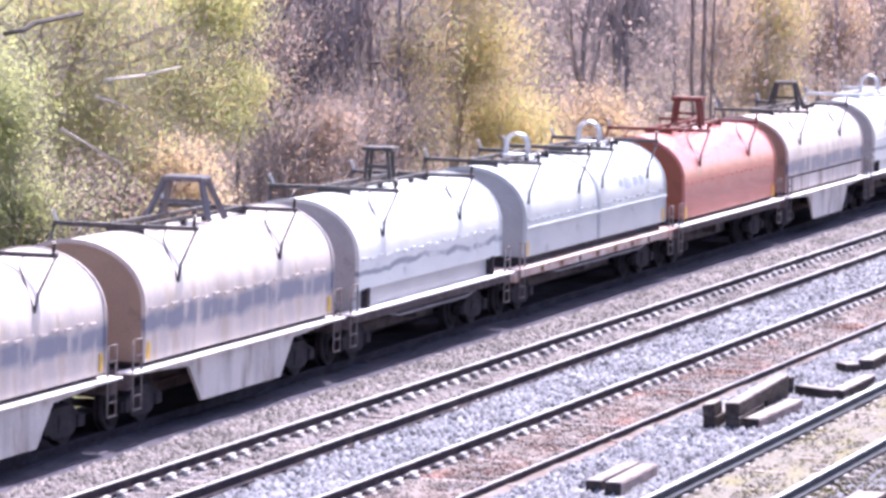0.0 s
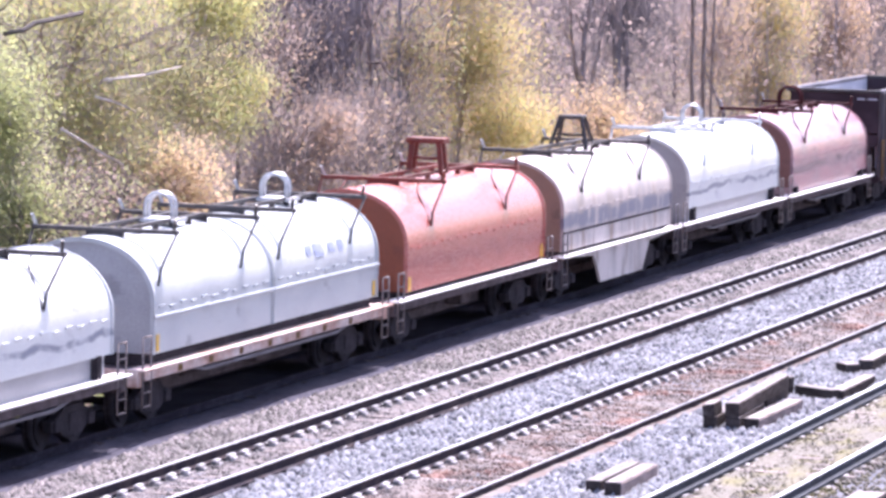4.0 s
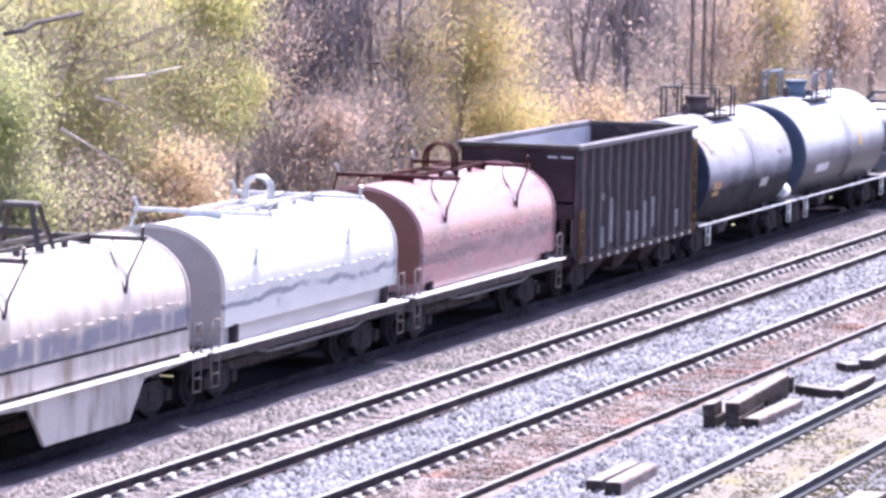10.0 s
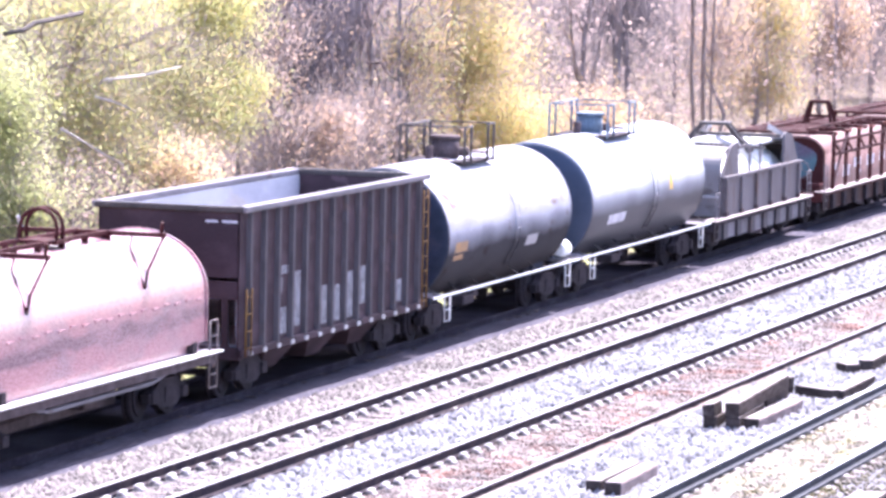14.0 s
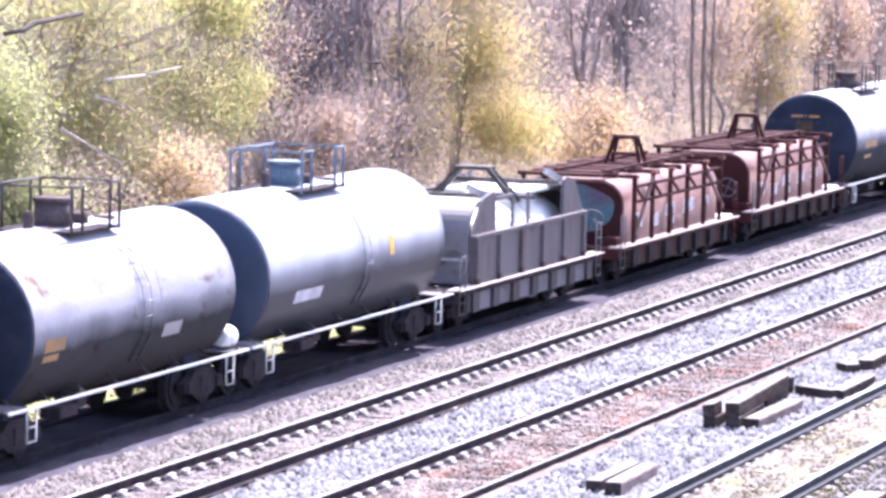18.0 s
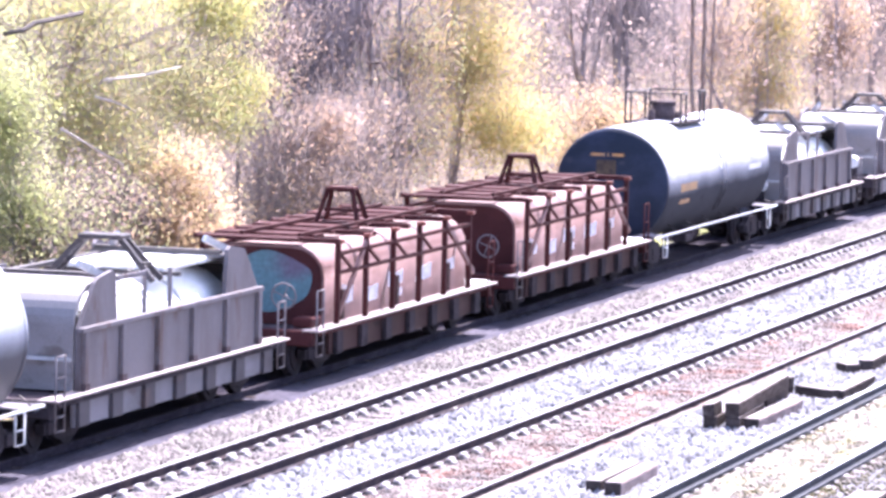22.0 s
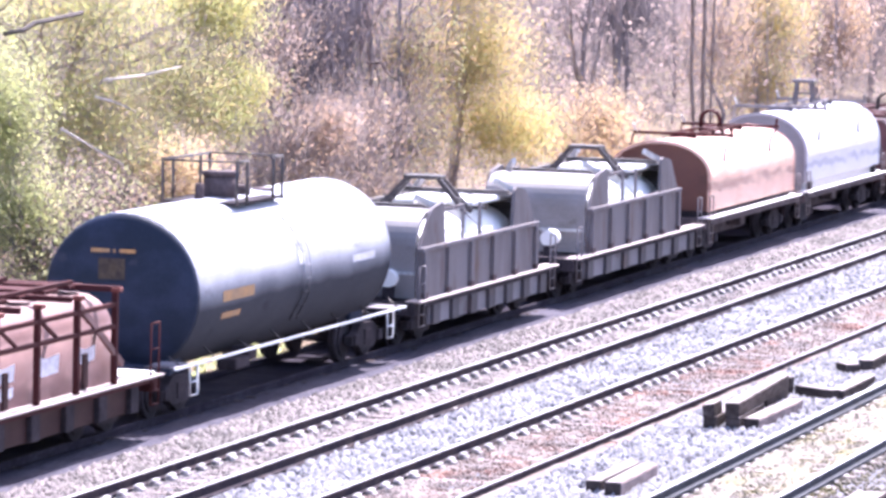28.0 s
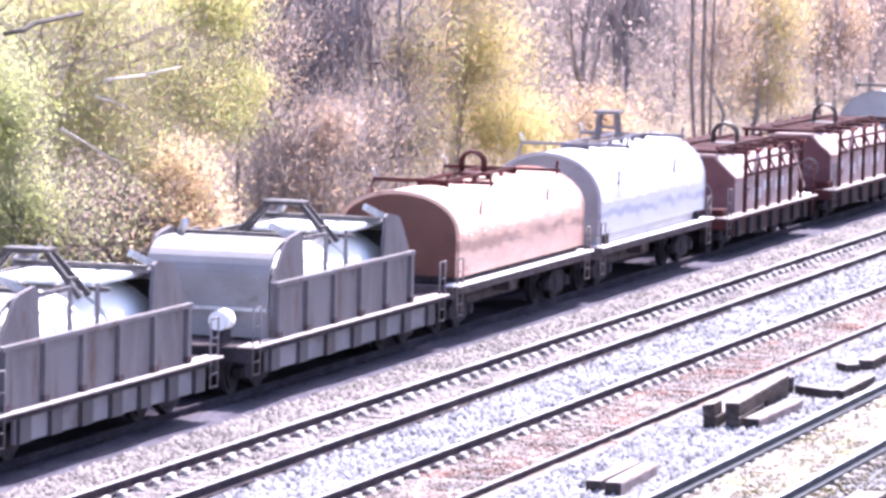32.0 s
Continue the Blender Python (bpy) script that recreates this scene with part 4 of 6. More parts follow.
cp = Shape().box(-0.55, 0.0, -0.09, 0.09, 0.72, 0.88, 0.02).box(-0.72, -0.5, -0.14, 0.12, 0.66, 0.94, 0.04)
COUPLER_MESH = cp.mesh("coupler", M_GRIME)
hs = Shape().pipe([(-0.05, 0.2, 0.75), (-0.3, 0.22, 0.5), (-0.6, 0.2, 0.5), (-0.7, 0.15, 0.6)], 0.025, 6)
HOSE_MESH = hs.mesh("air_hose", M_DARK)


def rail_car(name, x0, x1, label, category, group=""):
    """An Empty on the rails at the car's middle; x0 and x1 are its ends when the clip starts."""
    base = tagged(new(name), label, category, group or "cars of the freight train")
    xc = 0.5 * (x0 + x1)
    base.location = (xc, TRAIN_Y, 0)
    CARS.append((base, xc))
    return base, 0.5 * (x1 - x0)


def running_gear(base, half, inset=1.55):
    for k in (-1, 1):
        t = part("truck", BOLSTER_MESH, M_DARK, base, "grimy steel truck")
        t.location = (k * (half - inset), 0, 0)
        for sgn in (-1, 1):
            part("side_frame", SIDEFRAME[sgn], M_GRIME, t)
        for q in (-0.75, 0.75):
            w = part("wheelset", AXLE_MESH, M_GRIME, base)
            w.location = (k * (half - inset) + q, 0, WHEEL_R)
            WHEELS.append((w, w.location.x))
            for sgn in (-1, 1):
                part("wheel", WHEEL_MESH[sgn], M_GRIME, w)
        c = part("coupler", COUPLER_MESH, M_GRIME, base)
        c.location = (k * (half + 0.02), 0, 0)
        c.rotation_euler = (0, 0, math.pi if k > 0 else 0)
        h = part("air_hose", HOSE_MESH, M_DARK, base)
        h.location = (k * half, 0, 0)
        h.rotation_euler = (0, 0, math.pi if k > 0 else 0)


def ladder(base, x, y, z0, z1, mat, w=0.4, n=5):
    s, rungs = Shape(), []
    for k in (-1, 1):
        s.tube((x + k * w / 2, y, z0), (x + k * w / 2, y, z1), 0.022, 6)
    for i in range(n):
        z = z0 + (z1 - z0) * (i + 0.5) / n
        rungs.append(Shape().tube((x - w / 2, y, z), (x + w / 2, y, z), 0.018, 6))
    ob = part("ladder", s, mat, base)
    for rung in rungs:
        part("rung", rung, mat, ob)
    return ob


def brake_wheel(base, x, y, z, mat):
    s = Shape()
    n = 14
    pts = [(x, y + 0.25 * math.cos(2 * math.pi * i / n), z + 0.25 * math.sin(2 * math.pi * i / n)) for i in range(n + 1)]
    s.pipe(pts, 0.02, 5)
    wheel = part("brake_wheel", s, mat, base)
    for i in range(4):
        a = math.pi * i / 2 + 0.4
        part("spoke", Shape().tube((x, y, z), (x, y + 0.25 * math.cos(a), z + 0.25 * math.sin(a)), 0.014, 5), mat, wheel)
    part("spindle", Shape().tube((x, y, z), (x + 0.15, y, z), 0.03, 6), mat, wheel)


def bars_of_text(base, x, y, z, widths, h, mat, name="lettering", axis="x"):
    """Unreadable lettering: a row of plain bars on a side."""
    s = Shape()
    for w in widths:
        if axis == "x":
            s.box(x, x + w, y - 0.006, y, z, z + h)
        else:
            s.box(y - 0.006, y, x, x + w, z, z + h)
        x += w + 0.06 + 0.02 * (w > 0.2)
    return part(name, s, mat, base)


def hood_profile(z0, zs, zt, w, n=18):
    pts = [(-w, z0), (-w, 0.5 * (z0 + zs))]
    for i in range(n + 1):
        a = math.pi - math.pi * i / n
        pts.append((w * math.cos(a), zs + (zt - zs) * math.sin(a) ** 0.94))
    return pts + [(w, 0.5 * (z0 + zs)), (w, z0)]


def bail(kind, x, z, mat, base):
    """The lifting bail on a hood's back: a head on legs, with cross ties."""
    legs, ties = [], []
    head = Shape()
    if kind in ("frame", "slim"):
        f = 1.0 if kind == "frame" else 0.75
        for dx in (-0.3, 0.3):
            for sy in (-1, 1):
                legs.append(Shape().beam((x + dx * 1.5 * f, sy * 0.62 * f, z - 0.1), (x + dx * 0.5, sy * 0.36 * f, z + 0.62), 0.09 * f + 0.01, 0.09 * f))
        head.box(x - 0.26 * f, x + 0.26 * f, -0.42 * f, 0.42 * f, z + 0.6, z + 0.7, 0.03)
        ties.append(Shape().beam((x, -0.5 * f, z + 0.22), (x, 0.5 * f, z + 0.22), 0.06, 0.07))
    elif kind in ("box", "stout"):
        w2, th = (0.24, 0.07) if kind == "box" else (0.33, 0.10)
        for dx in (-0.16, 0.16):
            for sy in (-1, 1):
                legs.append(Shape().beam((x + dx, sy * w2 * 1.15, z - 0.08), (x + dx, sy * w2 * 0.9, z + 0.6), th, th))
            ties.append(Shape().beam((x + dx, -w2, z + 0.25), (x + dx, w2, z + 0.25), 0.05, 0.05))
        head.box(x - 0.24, x + 0.24, -w2 - 0.1, w2 + 0.1, z + 0.58, z + 0.6 + th, 0.02)
    else:
        big = 1.15 if kind == "ring" else 0.9
        for dx in (-0.12 * big, 0.12 * big):
            pts = [(x + dx, -0.29 * big, z - 0.08)]
            for i in range(9):
                t = math.pi - math.pi * i / 8
                pts.append((x + dx, 0.29 * big * math.cos(t), z + 0.22 + 0.27 * big * math.sin(t)))
            legs.append(Shape().pipe(pts + [(x + dx, 0.29 * big, z - 0.08)], 0.036, 6))
        ties.append(Shape().tube((x - 0.12, 0, z + 0.22 + 0.27 * big), (x + 0.12, 0, z + 0.22 + 0.27 * big), 0.03, 6))
        head.box(x - 0.35, x + 0.35, -0.4, 0.4, z - 0.06, z + 0.0)
    ob = part("lifting_bail", head, mat, base)
    for leg in legs:
        part("bow" if kind in ("ring", "round") else "leg", leg, mat, ob)
    for tie in ties:
        part("cross_tie", tie, mat, ob)
    return ob


def coil_hood(base, a, b, m_side, m_end, m_frame, z0=1.25, zs=2.15, zt=3.27, w=1.36, bars=(0.25, 0.78), bail_at=0.55, bail_kind="frame", m_bail=None, ledge=None, name="hood", chevrons=True, seam=None):
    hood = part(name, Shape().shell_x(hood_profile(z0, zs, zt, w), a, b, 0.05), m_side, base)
    inner = hood_profile(z0, zs, zt - 0.05, w - 0.05)
    # the ends get the darker paint, so their shade is in the colour
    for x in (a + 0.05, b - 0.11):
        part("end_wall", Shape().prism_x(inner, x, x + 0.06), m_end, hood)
    for x in (a, b - 0.05):
        part("rim", Shape().shell_x(hood_profile(z0, zs, zt + 0.03, w + 0.03), x, x + 0.05, 0.04), m_side, hood)
    # clip strip where the side bends into the roof
    n = int((b - a) / 0.55)
    clip = Shape().box(0, 0.3, -0.028, 0.028, -0.018, 0.018).mesh("clip", m_side)
    for sgn in (-1, 1):
        for i in range(n):
            c = part("clip", clip, m_side, hood)
            c.location = (a + 0.25 + i * 0.55, sgn * w, zs - 0.03 - 0.03 * (i % 2))
        if ledge:
            part("ledge", Shape().box(a, b, sgn * w, sgn * (w + 0.06), ledge - 0.03, ledge + 0.03, 0.01), m_side, hood)
        if seam:
            part("seam", Shape().box(a + 0.05, b - 0.05, sgn * w, sgn * (w + 0.012), seam - 0.025, seam + 0.025), M_GRIME, hood)
            part("skirt", Shape().box(a + 0.05, b - 0.05, sgn * w, sgn * (w + 0.008), z0, seam - 0.03), M_BELLY, hood, "pale weathered skirt")
    # lifting bars across the back, with stays down the side
    L = b - a
    zb = zt + 0.08
    for q in bars:
        x = a + q * L
        bar = part("lifting_bar", Shape().box(x - 0.07, x + 0.07, -1.38, 1.38, zb - 0.035, zb + 0.045, 0.01).box(x - 0.05, x + 0.05, -0.3, 0.3, zt - 0.05, zb), m_frame, base)
        if chevrons:
            for sgn in (-1, 1):
                foot = (x - 0.85, sgn * (w - 0.02), zs + 0.34)
                knee = (x - 0.7, sgn * (w - 0.10), zs + 0.62)
                st = Shape().pipe([(x, sgn * 1.36, zb), (x - 0.62, sgn * 1.30, zs + 0.62), foot], 0.028, 6)
                part("stay", st, m_frame, bar)
                if chevrons != "line":
                    part("stay", Shape().pipe([(x - 0.03, sgn * 0.78, zb), (x - 0.3, sgn * 0.84, zs + 1.0), foot], 0.021, 6), m_frame, bar)
        for sgn in (-1, 1):
            part("guide", Shape().beam((x, sgn * 1.3, zb), (x - 0.1, sgn * 1.36, zb + 0.24), 0.05, 0.05), M_GALV if sgn > 0 else m_frame, bar)
    if len(bars) > 1:
        x0, x1 = a + bars[0] * L, a + bars[-1] * L
        for sy in (-0.3, 0.3):
            rl = Shape().beam((x0, sy, zt + 0.1), (x1, sy, zt + 0.1), 0.07, 0.07)
            for i in range(6):
                x = x0 + (x1 - x0) * i / 5
                rl.box(x - 0.04, x + 0.04, sy - 0.05, sy + 0.05, zt - 0.05, zt + 0.08)
            part("lifting_rail", rl, m_frame, hood)
    bail(bail_kind, a + bail_at * L, zt + 0.12, m_bail or m_frame, base)
    return hood


def coil_deck(base, half, m_deck, m_sill, deck=1.12, w=1.56, belly=None, sill_depth=0.16, thin=True):
    part("underframe", Shape().box(-half, half, -0.35, 0.35, 0.62, deck - 0.1, 0.03).box(-half + 2.6, half - 2.6, -0.5, 0.5, 0.34, 0.8, 0.03).box(-half + 0.1, half - 0.1, -1.3, 1.3, deck - 0.14, deck - 0.05), M_DARK, base)
    for k in (-1, 1):
        part("end_beam", Shape().box(k * half, k * (half - 0.22), -1.42, 1.42, deck - 0.32, deck - 0.02, 0.02), m_sill, base)
    for sgn in (-1, 1):
        part("deck_edge", Shape().box(-half, half, sgn * (w - 0.36), sgn * w, deck - 0.04, deck, 0.01), m_deck, base, "bright worn walkway edge")
        if belly:
            zb = 0.28
            prof = [(-half + 0.3, deck - 0.06), (half - 0.3, deck - 0.06), (half - 2.9, deck - 0.16), (half - 3.6, zb), (-half + 3.6, zb), (-half + 2.9, deck - 0.16)]
            part("side_sill", Shape().prism_y(prof, sgn * (w - 0.16), sgn * (w - 0.10)), belly, base, "deep weathered side sill")
        else:
            part("side_sill", Shape().box(-half + 0.2, half - 0.2, sgn * (w - 0.14), sgn * (w - 0.08), deck - 0.05 - sill_depth, deck - 0.05), m_sill, base)
            if thin:
                prof = [(-half + 2.6, 0.9), (-half + 2.75, 0.94), (-half + 3.3, 0.86), (half - 3.3, 0.86), (half - 2.75, 0.94), (half - 2.6, 0.9), (half - 3.35, 0.80), (-half + 3.35, 0.80)]
                part("truss_bar", Shape().prism_y(prof, sgn * (w - 0.2), sgn * (w - 0.1)), M_GREYSTEEL, base)
    # brake gear under the middle
    part("air_reservoir", Shape().tube((-1.2, 0.55, 0.7), (0.2, 0.55, 0.7), 0.2, 10), M_DARK, base)
    part("brake_valve", Shape().box(0.6, 1.2, -0.9, -0.5, 0.5, 0.9, 0.03), M_DARK, base)
    part("brake_rod", Shape().tube((-2.5, -0.5, 0.55), (2.6, -0.5, 0.55), 0.03, 6), M_DARK, base)


def steps_and_grabs(base, half, w, deck, mat, tall=0.55, ends=(-1, 1)):
    for k in ends:
        for sgn in (-1, 1):
            s = Shape()
            x = k * (half - 0.3)
            for dx in (-0.2, 0.2):
                s.tube((x + dx, sgn * (w - 0.03), 0.45), (x + dx, sgn * (w - 0.03), deck + tall), 0.02, 6)
            steps = part("step_ladder", s, mat, base)
            for z in (0.46, 0.7, deck + tall * 0.5, deck + tall):
                part("rung", Shape().tube((x - 0.2, sgn * (w - 0.03), z), (x + 0.2, sgn * (w - 0.03), z), 0.018, 6), mat, steps)


def coil_car(x0, x1, h0, h1, label, m_side, m_end, m_frame=None, belly=None, m_deck=None, m_sill=None, z0=1.25, deck=1.12, band=None, bail_kind="frame", m_bail=None,
             bars=(0.25, 0.78), bail_at=0.55, seam=None, ledge=None, split=None, zt=3.27, tall=0.55, m_step=None, chevrons=True, truss=True):
    base, half = rail_car("coil_car", x0, x1, label, "coil car")
    xc = 0.5 * (x0 + x1)
    coil_deck(base, half, m_deck or M_DECK, m_sill or M_DARK, deck, belly=belly, thin=truss)
    running_gear(base, half)
    steps_and_grabs(base, half, 1.5, deck, m_step or M_STEP, tall)
    a, b = h0 - xc, h1 - xc
    if split:
        c = split - xc
        coil_hood(base, a, c, m_side, m_end, m_frame or M_STEELWORN, z0, bars=(0.18, 0.86), bail_at=0.62, bail_kind="round", m_bail=m_bail, ledge=ledge, zt=zt, chevrons=chevrons)
        coil_hood(base, c + 0.06, b, m_side, m_end, m_frame or M_STEELWORN, z0, bars=(0.18, 0.86), bail_at=0.62, bail_kind="round", m_bail=m_bail, ledge=ledge, zt=zt, chevrons=chevrons)
    else:
        coil_hood(base, a, b, m_side, m_end, m_frame or M_STEELWORN, z0, bars=bars, bail_at=bail_at, bail_kind=bail_kind, m_bail=m_bail, ledge=ledge, zt=zt, chevrons=chevrons, seam=seam)
    # trough that the hood stands on
    tr = Shape().box(a + 0.12, b - 0.12, -1.27, 1.27, deck - 0.04, z0 + 0.12, 0.02)
    part("trough", tr, band or M_GRIME, base)
    if band:
        for sgn in (-1, 1):
            for x in (a + 0.55, b - 0.75):
                part("corner_bracket", Shape().box(x, x + 0.2, sgn * 1.27, sgn * 1.40, deck - 0.04, z0 + 0.02, 0.01), M_GRIME, base)
    brake_wheel(base, half - 0.25, 0.6, deck + 0.5, m_step or M_STEELWORN)
    return base, a, b


def reflectors(base, a, b, z, y=-1.37, mat=M_YELLOW):
    """Small yellow plates at the lower corners of a hood."""
    for x in (a + 0.14, b - 0.3):
        part("reflector", Shape().box(x, x + 0.14, y - 0.012, y, z, z + 0.3), mat, base, "yellow reflector plate")


def hood_patch(base, x0, x1, z0, z1, mat, zs=2.15, zt=3.27, w=1.36, name="painted_tag"):
    """A sprayed or stencilled patch on the curve of a hood's near side."""
    rows = []
    for i in range(4):
        z = z0 + (z1 - z0) * i / 3
        rise = ((z - zs) / (zt - zs)) ** (1 / 0.94)
        y = -(w + 0.006) * math.sqrt(max(0, 1 - rise * rise))
        rows.append([(x0, y, z + 0.002), (x1, y, z + 0.002)])
    return part(name, Shape().loft(rows, True, False, False), mat, base)


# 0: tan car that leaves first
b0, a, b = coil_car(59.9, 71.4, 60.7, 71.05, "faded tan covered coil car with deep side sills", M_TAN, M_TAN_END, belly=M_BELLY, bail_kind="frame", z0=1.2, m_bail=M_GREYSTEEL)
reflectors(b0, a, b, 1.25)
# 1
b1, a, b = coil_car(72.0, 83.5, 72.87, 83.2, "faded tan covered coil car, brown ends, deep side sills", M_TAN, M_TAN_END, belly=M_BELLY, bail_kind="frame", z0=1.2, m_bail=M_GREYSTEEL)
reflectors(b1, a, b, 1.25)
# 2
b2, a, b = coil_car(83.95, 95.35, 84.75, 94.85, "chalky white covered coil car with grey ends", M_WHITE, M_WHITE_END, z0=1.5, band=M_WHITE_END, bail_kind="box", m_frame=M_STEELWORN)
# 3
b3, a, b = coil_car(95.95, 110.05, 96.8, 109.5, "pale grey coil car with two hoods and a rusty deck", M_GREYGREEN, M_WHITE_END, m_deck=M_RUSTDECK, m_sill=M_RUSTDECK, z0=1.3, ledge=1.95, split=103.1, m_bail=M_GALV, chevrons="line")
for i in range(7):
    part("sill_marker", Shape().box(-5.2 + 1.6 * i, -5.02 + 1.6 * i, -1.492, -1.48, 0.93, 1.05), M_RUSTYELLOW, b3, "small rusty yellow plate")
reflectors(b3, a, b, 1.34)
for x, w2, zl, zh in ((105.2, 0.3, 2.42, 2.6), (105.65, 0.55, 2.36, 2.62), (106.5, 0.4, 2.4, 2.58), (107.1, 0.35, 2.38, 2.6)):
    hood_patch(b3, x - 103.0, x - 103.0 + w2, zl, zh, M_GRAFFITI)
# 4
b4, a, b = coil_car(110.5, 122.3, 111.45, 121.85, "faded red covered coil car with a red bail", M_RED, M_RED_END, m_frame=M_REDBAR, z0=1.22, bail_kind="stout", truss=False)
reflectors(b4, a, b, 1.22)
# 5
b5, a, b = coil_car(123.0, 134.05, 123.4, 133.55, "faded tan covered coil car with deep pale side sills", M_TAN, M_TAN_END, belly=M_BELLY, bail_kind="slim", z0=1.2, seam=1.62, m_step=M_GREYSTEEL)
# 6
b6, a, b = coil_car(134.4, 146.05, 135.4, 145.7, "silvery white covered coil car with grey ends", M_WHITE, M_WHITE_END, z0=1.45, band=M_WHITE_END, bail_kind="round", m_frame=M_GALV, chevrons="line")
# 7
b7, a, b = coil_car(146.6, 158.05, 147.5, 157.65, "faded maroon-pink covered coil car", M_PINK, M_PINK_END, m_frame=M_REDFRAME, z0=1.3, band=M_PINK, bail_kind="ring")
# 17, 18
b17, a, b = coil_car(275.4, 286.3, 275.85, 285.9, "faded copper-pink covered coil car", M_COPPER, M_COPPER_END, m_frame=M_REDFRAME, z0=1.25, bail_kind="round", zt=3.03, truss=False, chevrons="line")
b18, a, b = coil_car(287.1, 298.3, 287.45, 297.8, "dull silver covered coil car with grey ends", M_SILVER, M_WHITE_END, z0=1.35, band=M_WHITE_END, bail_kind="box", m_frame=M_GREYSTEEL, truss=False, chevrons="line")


def hopper_car(x0, x1):
    base, half = rail_car("hopper_car", x0, x1, "empty black open-top hopper car with ribbed sides", "hopper car")
    running_gear(base, half, 1.5)
    z0, z1, w = 0.95, 3.56, 1.47
    for sgn in (-1, 1):
        side = part("side_wall", Shape().box(-half, half, sgn * (w - 0.12), sgn * (w - 0.08), z0, z1), M_BLACK, base)
        part("top_chord", Shape().box(-half - 0.05, half + 0.05, sgn * (w - 0.16), sgn * (w + 0.05), z1 - 0.06, z1 + 0.06, 0.02), M_GREYSILL, side, "worn steel top chord")
        part("side_sill", Shape().box(-half, half, sgn * (w - 0.14), sgn * w, z0 - 0.12, z0 + 0.03, 0.02), M_BLACK, side)
        n = 14
        for i in range(n):
            x = -half + 0.45 + (2 * half - 0.9) * i / (n - 1)
            prof = [(x - 0.10, sgn * (w - 0.08)), (x - 0.06, sgn * w), (x + 0.06, sgn * w), (x + 0.10, sgn * (w - 0.08))]
            rib = Shape().loft([[(px, py, z) for px, py in prof] for z in (z0, z1 - 0.05)], False)
            part("rib", rib, M_RIB, side)
            cap = Shape().box(x - 0.09, x + 0.09, sgn * (w - 0.06), sgn * (w + 0.02), z0 - 0.10, z0 - 0.02)
            part("rib_foot", cap, M_GALV, side)
        # pale reweigh patches and marks between the ribs
        pitch = (2 * half - 0.9) / (n - 1)
        for i, (h0, h1) in {2: (0.12, 0.62), 3: (0.2, 1.25), 5: (0.1, 0.85), 6: (0.1, 0.8), 7: (0.1, 1.0), 8: (0.3, 1.05), 11: (0.15, 0.6)}.items():
            x = -half + 0.45 + pitch * (i + 0.5)
            part("marking", Shape().box(x - 0.22, x + 0.22, sgn * (w - 0.08), sgn * (w - 0.074), z0 + h0, z0 + h1), M_FADEDMARK, side, "pale faded marking panel")
    for k in (-1, 1):
        e = part("end_wall", Shape().box(k * half, k * (half - 0.06), -w + 0.1, w - 0.1, 1.9, z1), M_BLACK, base, "dark brown-black end wall")
        part("end_chord", Shape().box(k * (half - 0.08), k * (half + 0.06), -w, w, z1 - 0.06, z1 + 0.06, 0.02), M_STEELWORN, e)
        part("slope_sheet", Shape().add([(k * half, -w + 0.12, 2.3), (k * half, w - 0.12, 2.3), (k * 1.6, w - 0.12, 1.0), (k * 1.6, -w + 0.12, 1.0), (k * half, -w + 0.12, 2.24), (k * half, w - 0.12, 2.24), (k * 1.6, w - 0.12, 0.94), (k * 1.6, -w + 0.12, 0.94)],
                                        [(0, 1, 2, 3), (7, 6, 5, 4), (0, 4, 5, 1), (1, 5, 6, 2), (2, 6, 7, 3), (3, 7, 4, 0)]), M_HOPPER_IN, base)
        for y in (-1.1, -0.4, 0.4, 1.1):
            part("end_post", Shape().box(k * (half - 0.02), k * (half - 0.14), y - 0.06, y + 0.06, 1.0, 1.9), M_BLACK, e)
        part("end_sill", Shape().box(k * half, k * (half - 0.2), -w + 0.05, w - 0.05, 0.78, 1.02, 0.02), M_BLACK, base)
        for sgn in (-1, 1):
            ladder(base, k * (half - 0.22), sgn * (w + 0.04), 0.85, 2.1 if k < 0 else 3.3, M_RUSTYELLOW, 0.3, 4 if k < 0 else 8)
    for sgn in (-1, 1):
        part("lining", Shape().box(-half + 0.08, half - 0.08, sgn * (w - 0.17), sgn * (w - 0.13), 1.2, z1 - 0.07), M_HOPPER_IN, base, "worn bright inside wall")
    part("cross_brace", Shape().box(-0.06, 0.06, -w + 0.15, w - 0.15, 2.9, 3.1, 0.01), M_HOPPER_IN, base)
    part("floor_sheet", Shape().box(-half + 0.3, half - 0.3, -w + 0.14, w - 0.14, 1.0, 1.03), M_HOPPER_IN, base)
    part("center_sill", Shape().box(-half, half, -0.25, 0.25, 0.65, 0.95), M_BLACK, base)
    for x in (-2.6, 0.0, 2.6):
        ch = Shape().loft([[(x - 1.2, -1.3, 1.0), (x + 1.2, -1.3, 1.0), (x + 1.2, 1.3, 1.0), (x - 1.2, 1.3, 1.0)], [(x - 0.4, -0.9, 0.35), (x + 0.4, -0.9, 0.35), (x + 0.4, 0.9, 0.35), (x - 0.4, 0.9, 0.35)]], False)
        part("discharge_chute", ch, M_BLACK, base)
    bars_of_text(base, -w + 0.14, -half - 0.002, 3.31, (0.3, 0.24), 0.045, M_MARK, axis="y")
    bars_of_text(base, -half + 2.2, -w + 0.078, 2.2, (0.09, 0.3, 0.09), 0.16, M_FADEDMARK)
    bars_of_text(base, -half + 2.25, -w + 0.078, 1.85, (0.16,), 0.3, M_GREYSILL)
    return base


hopper_car(159.3, 170.6)


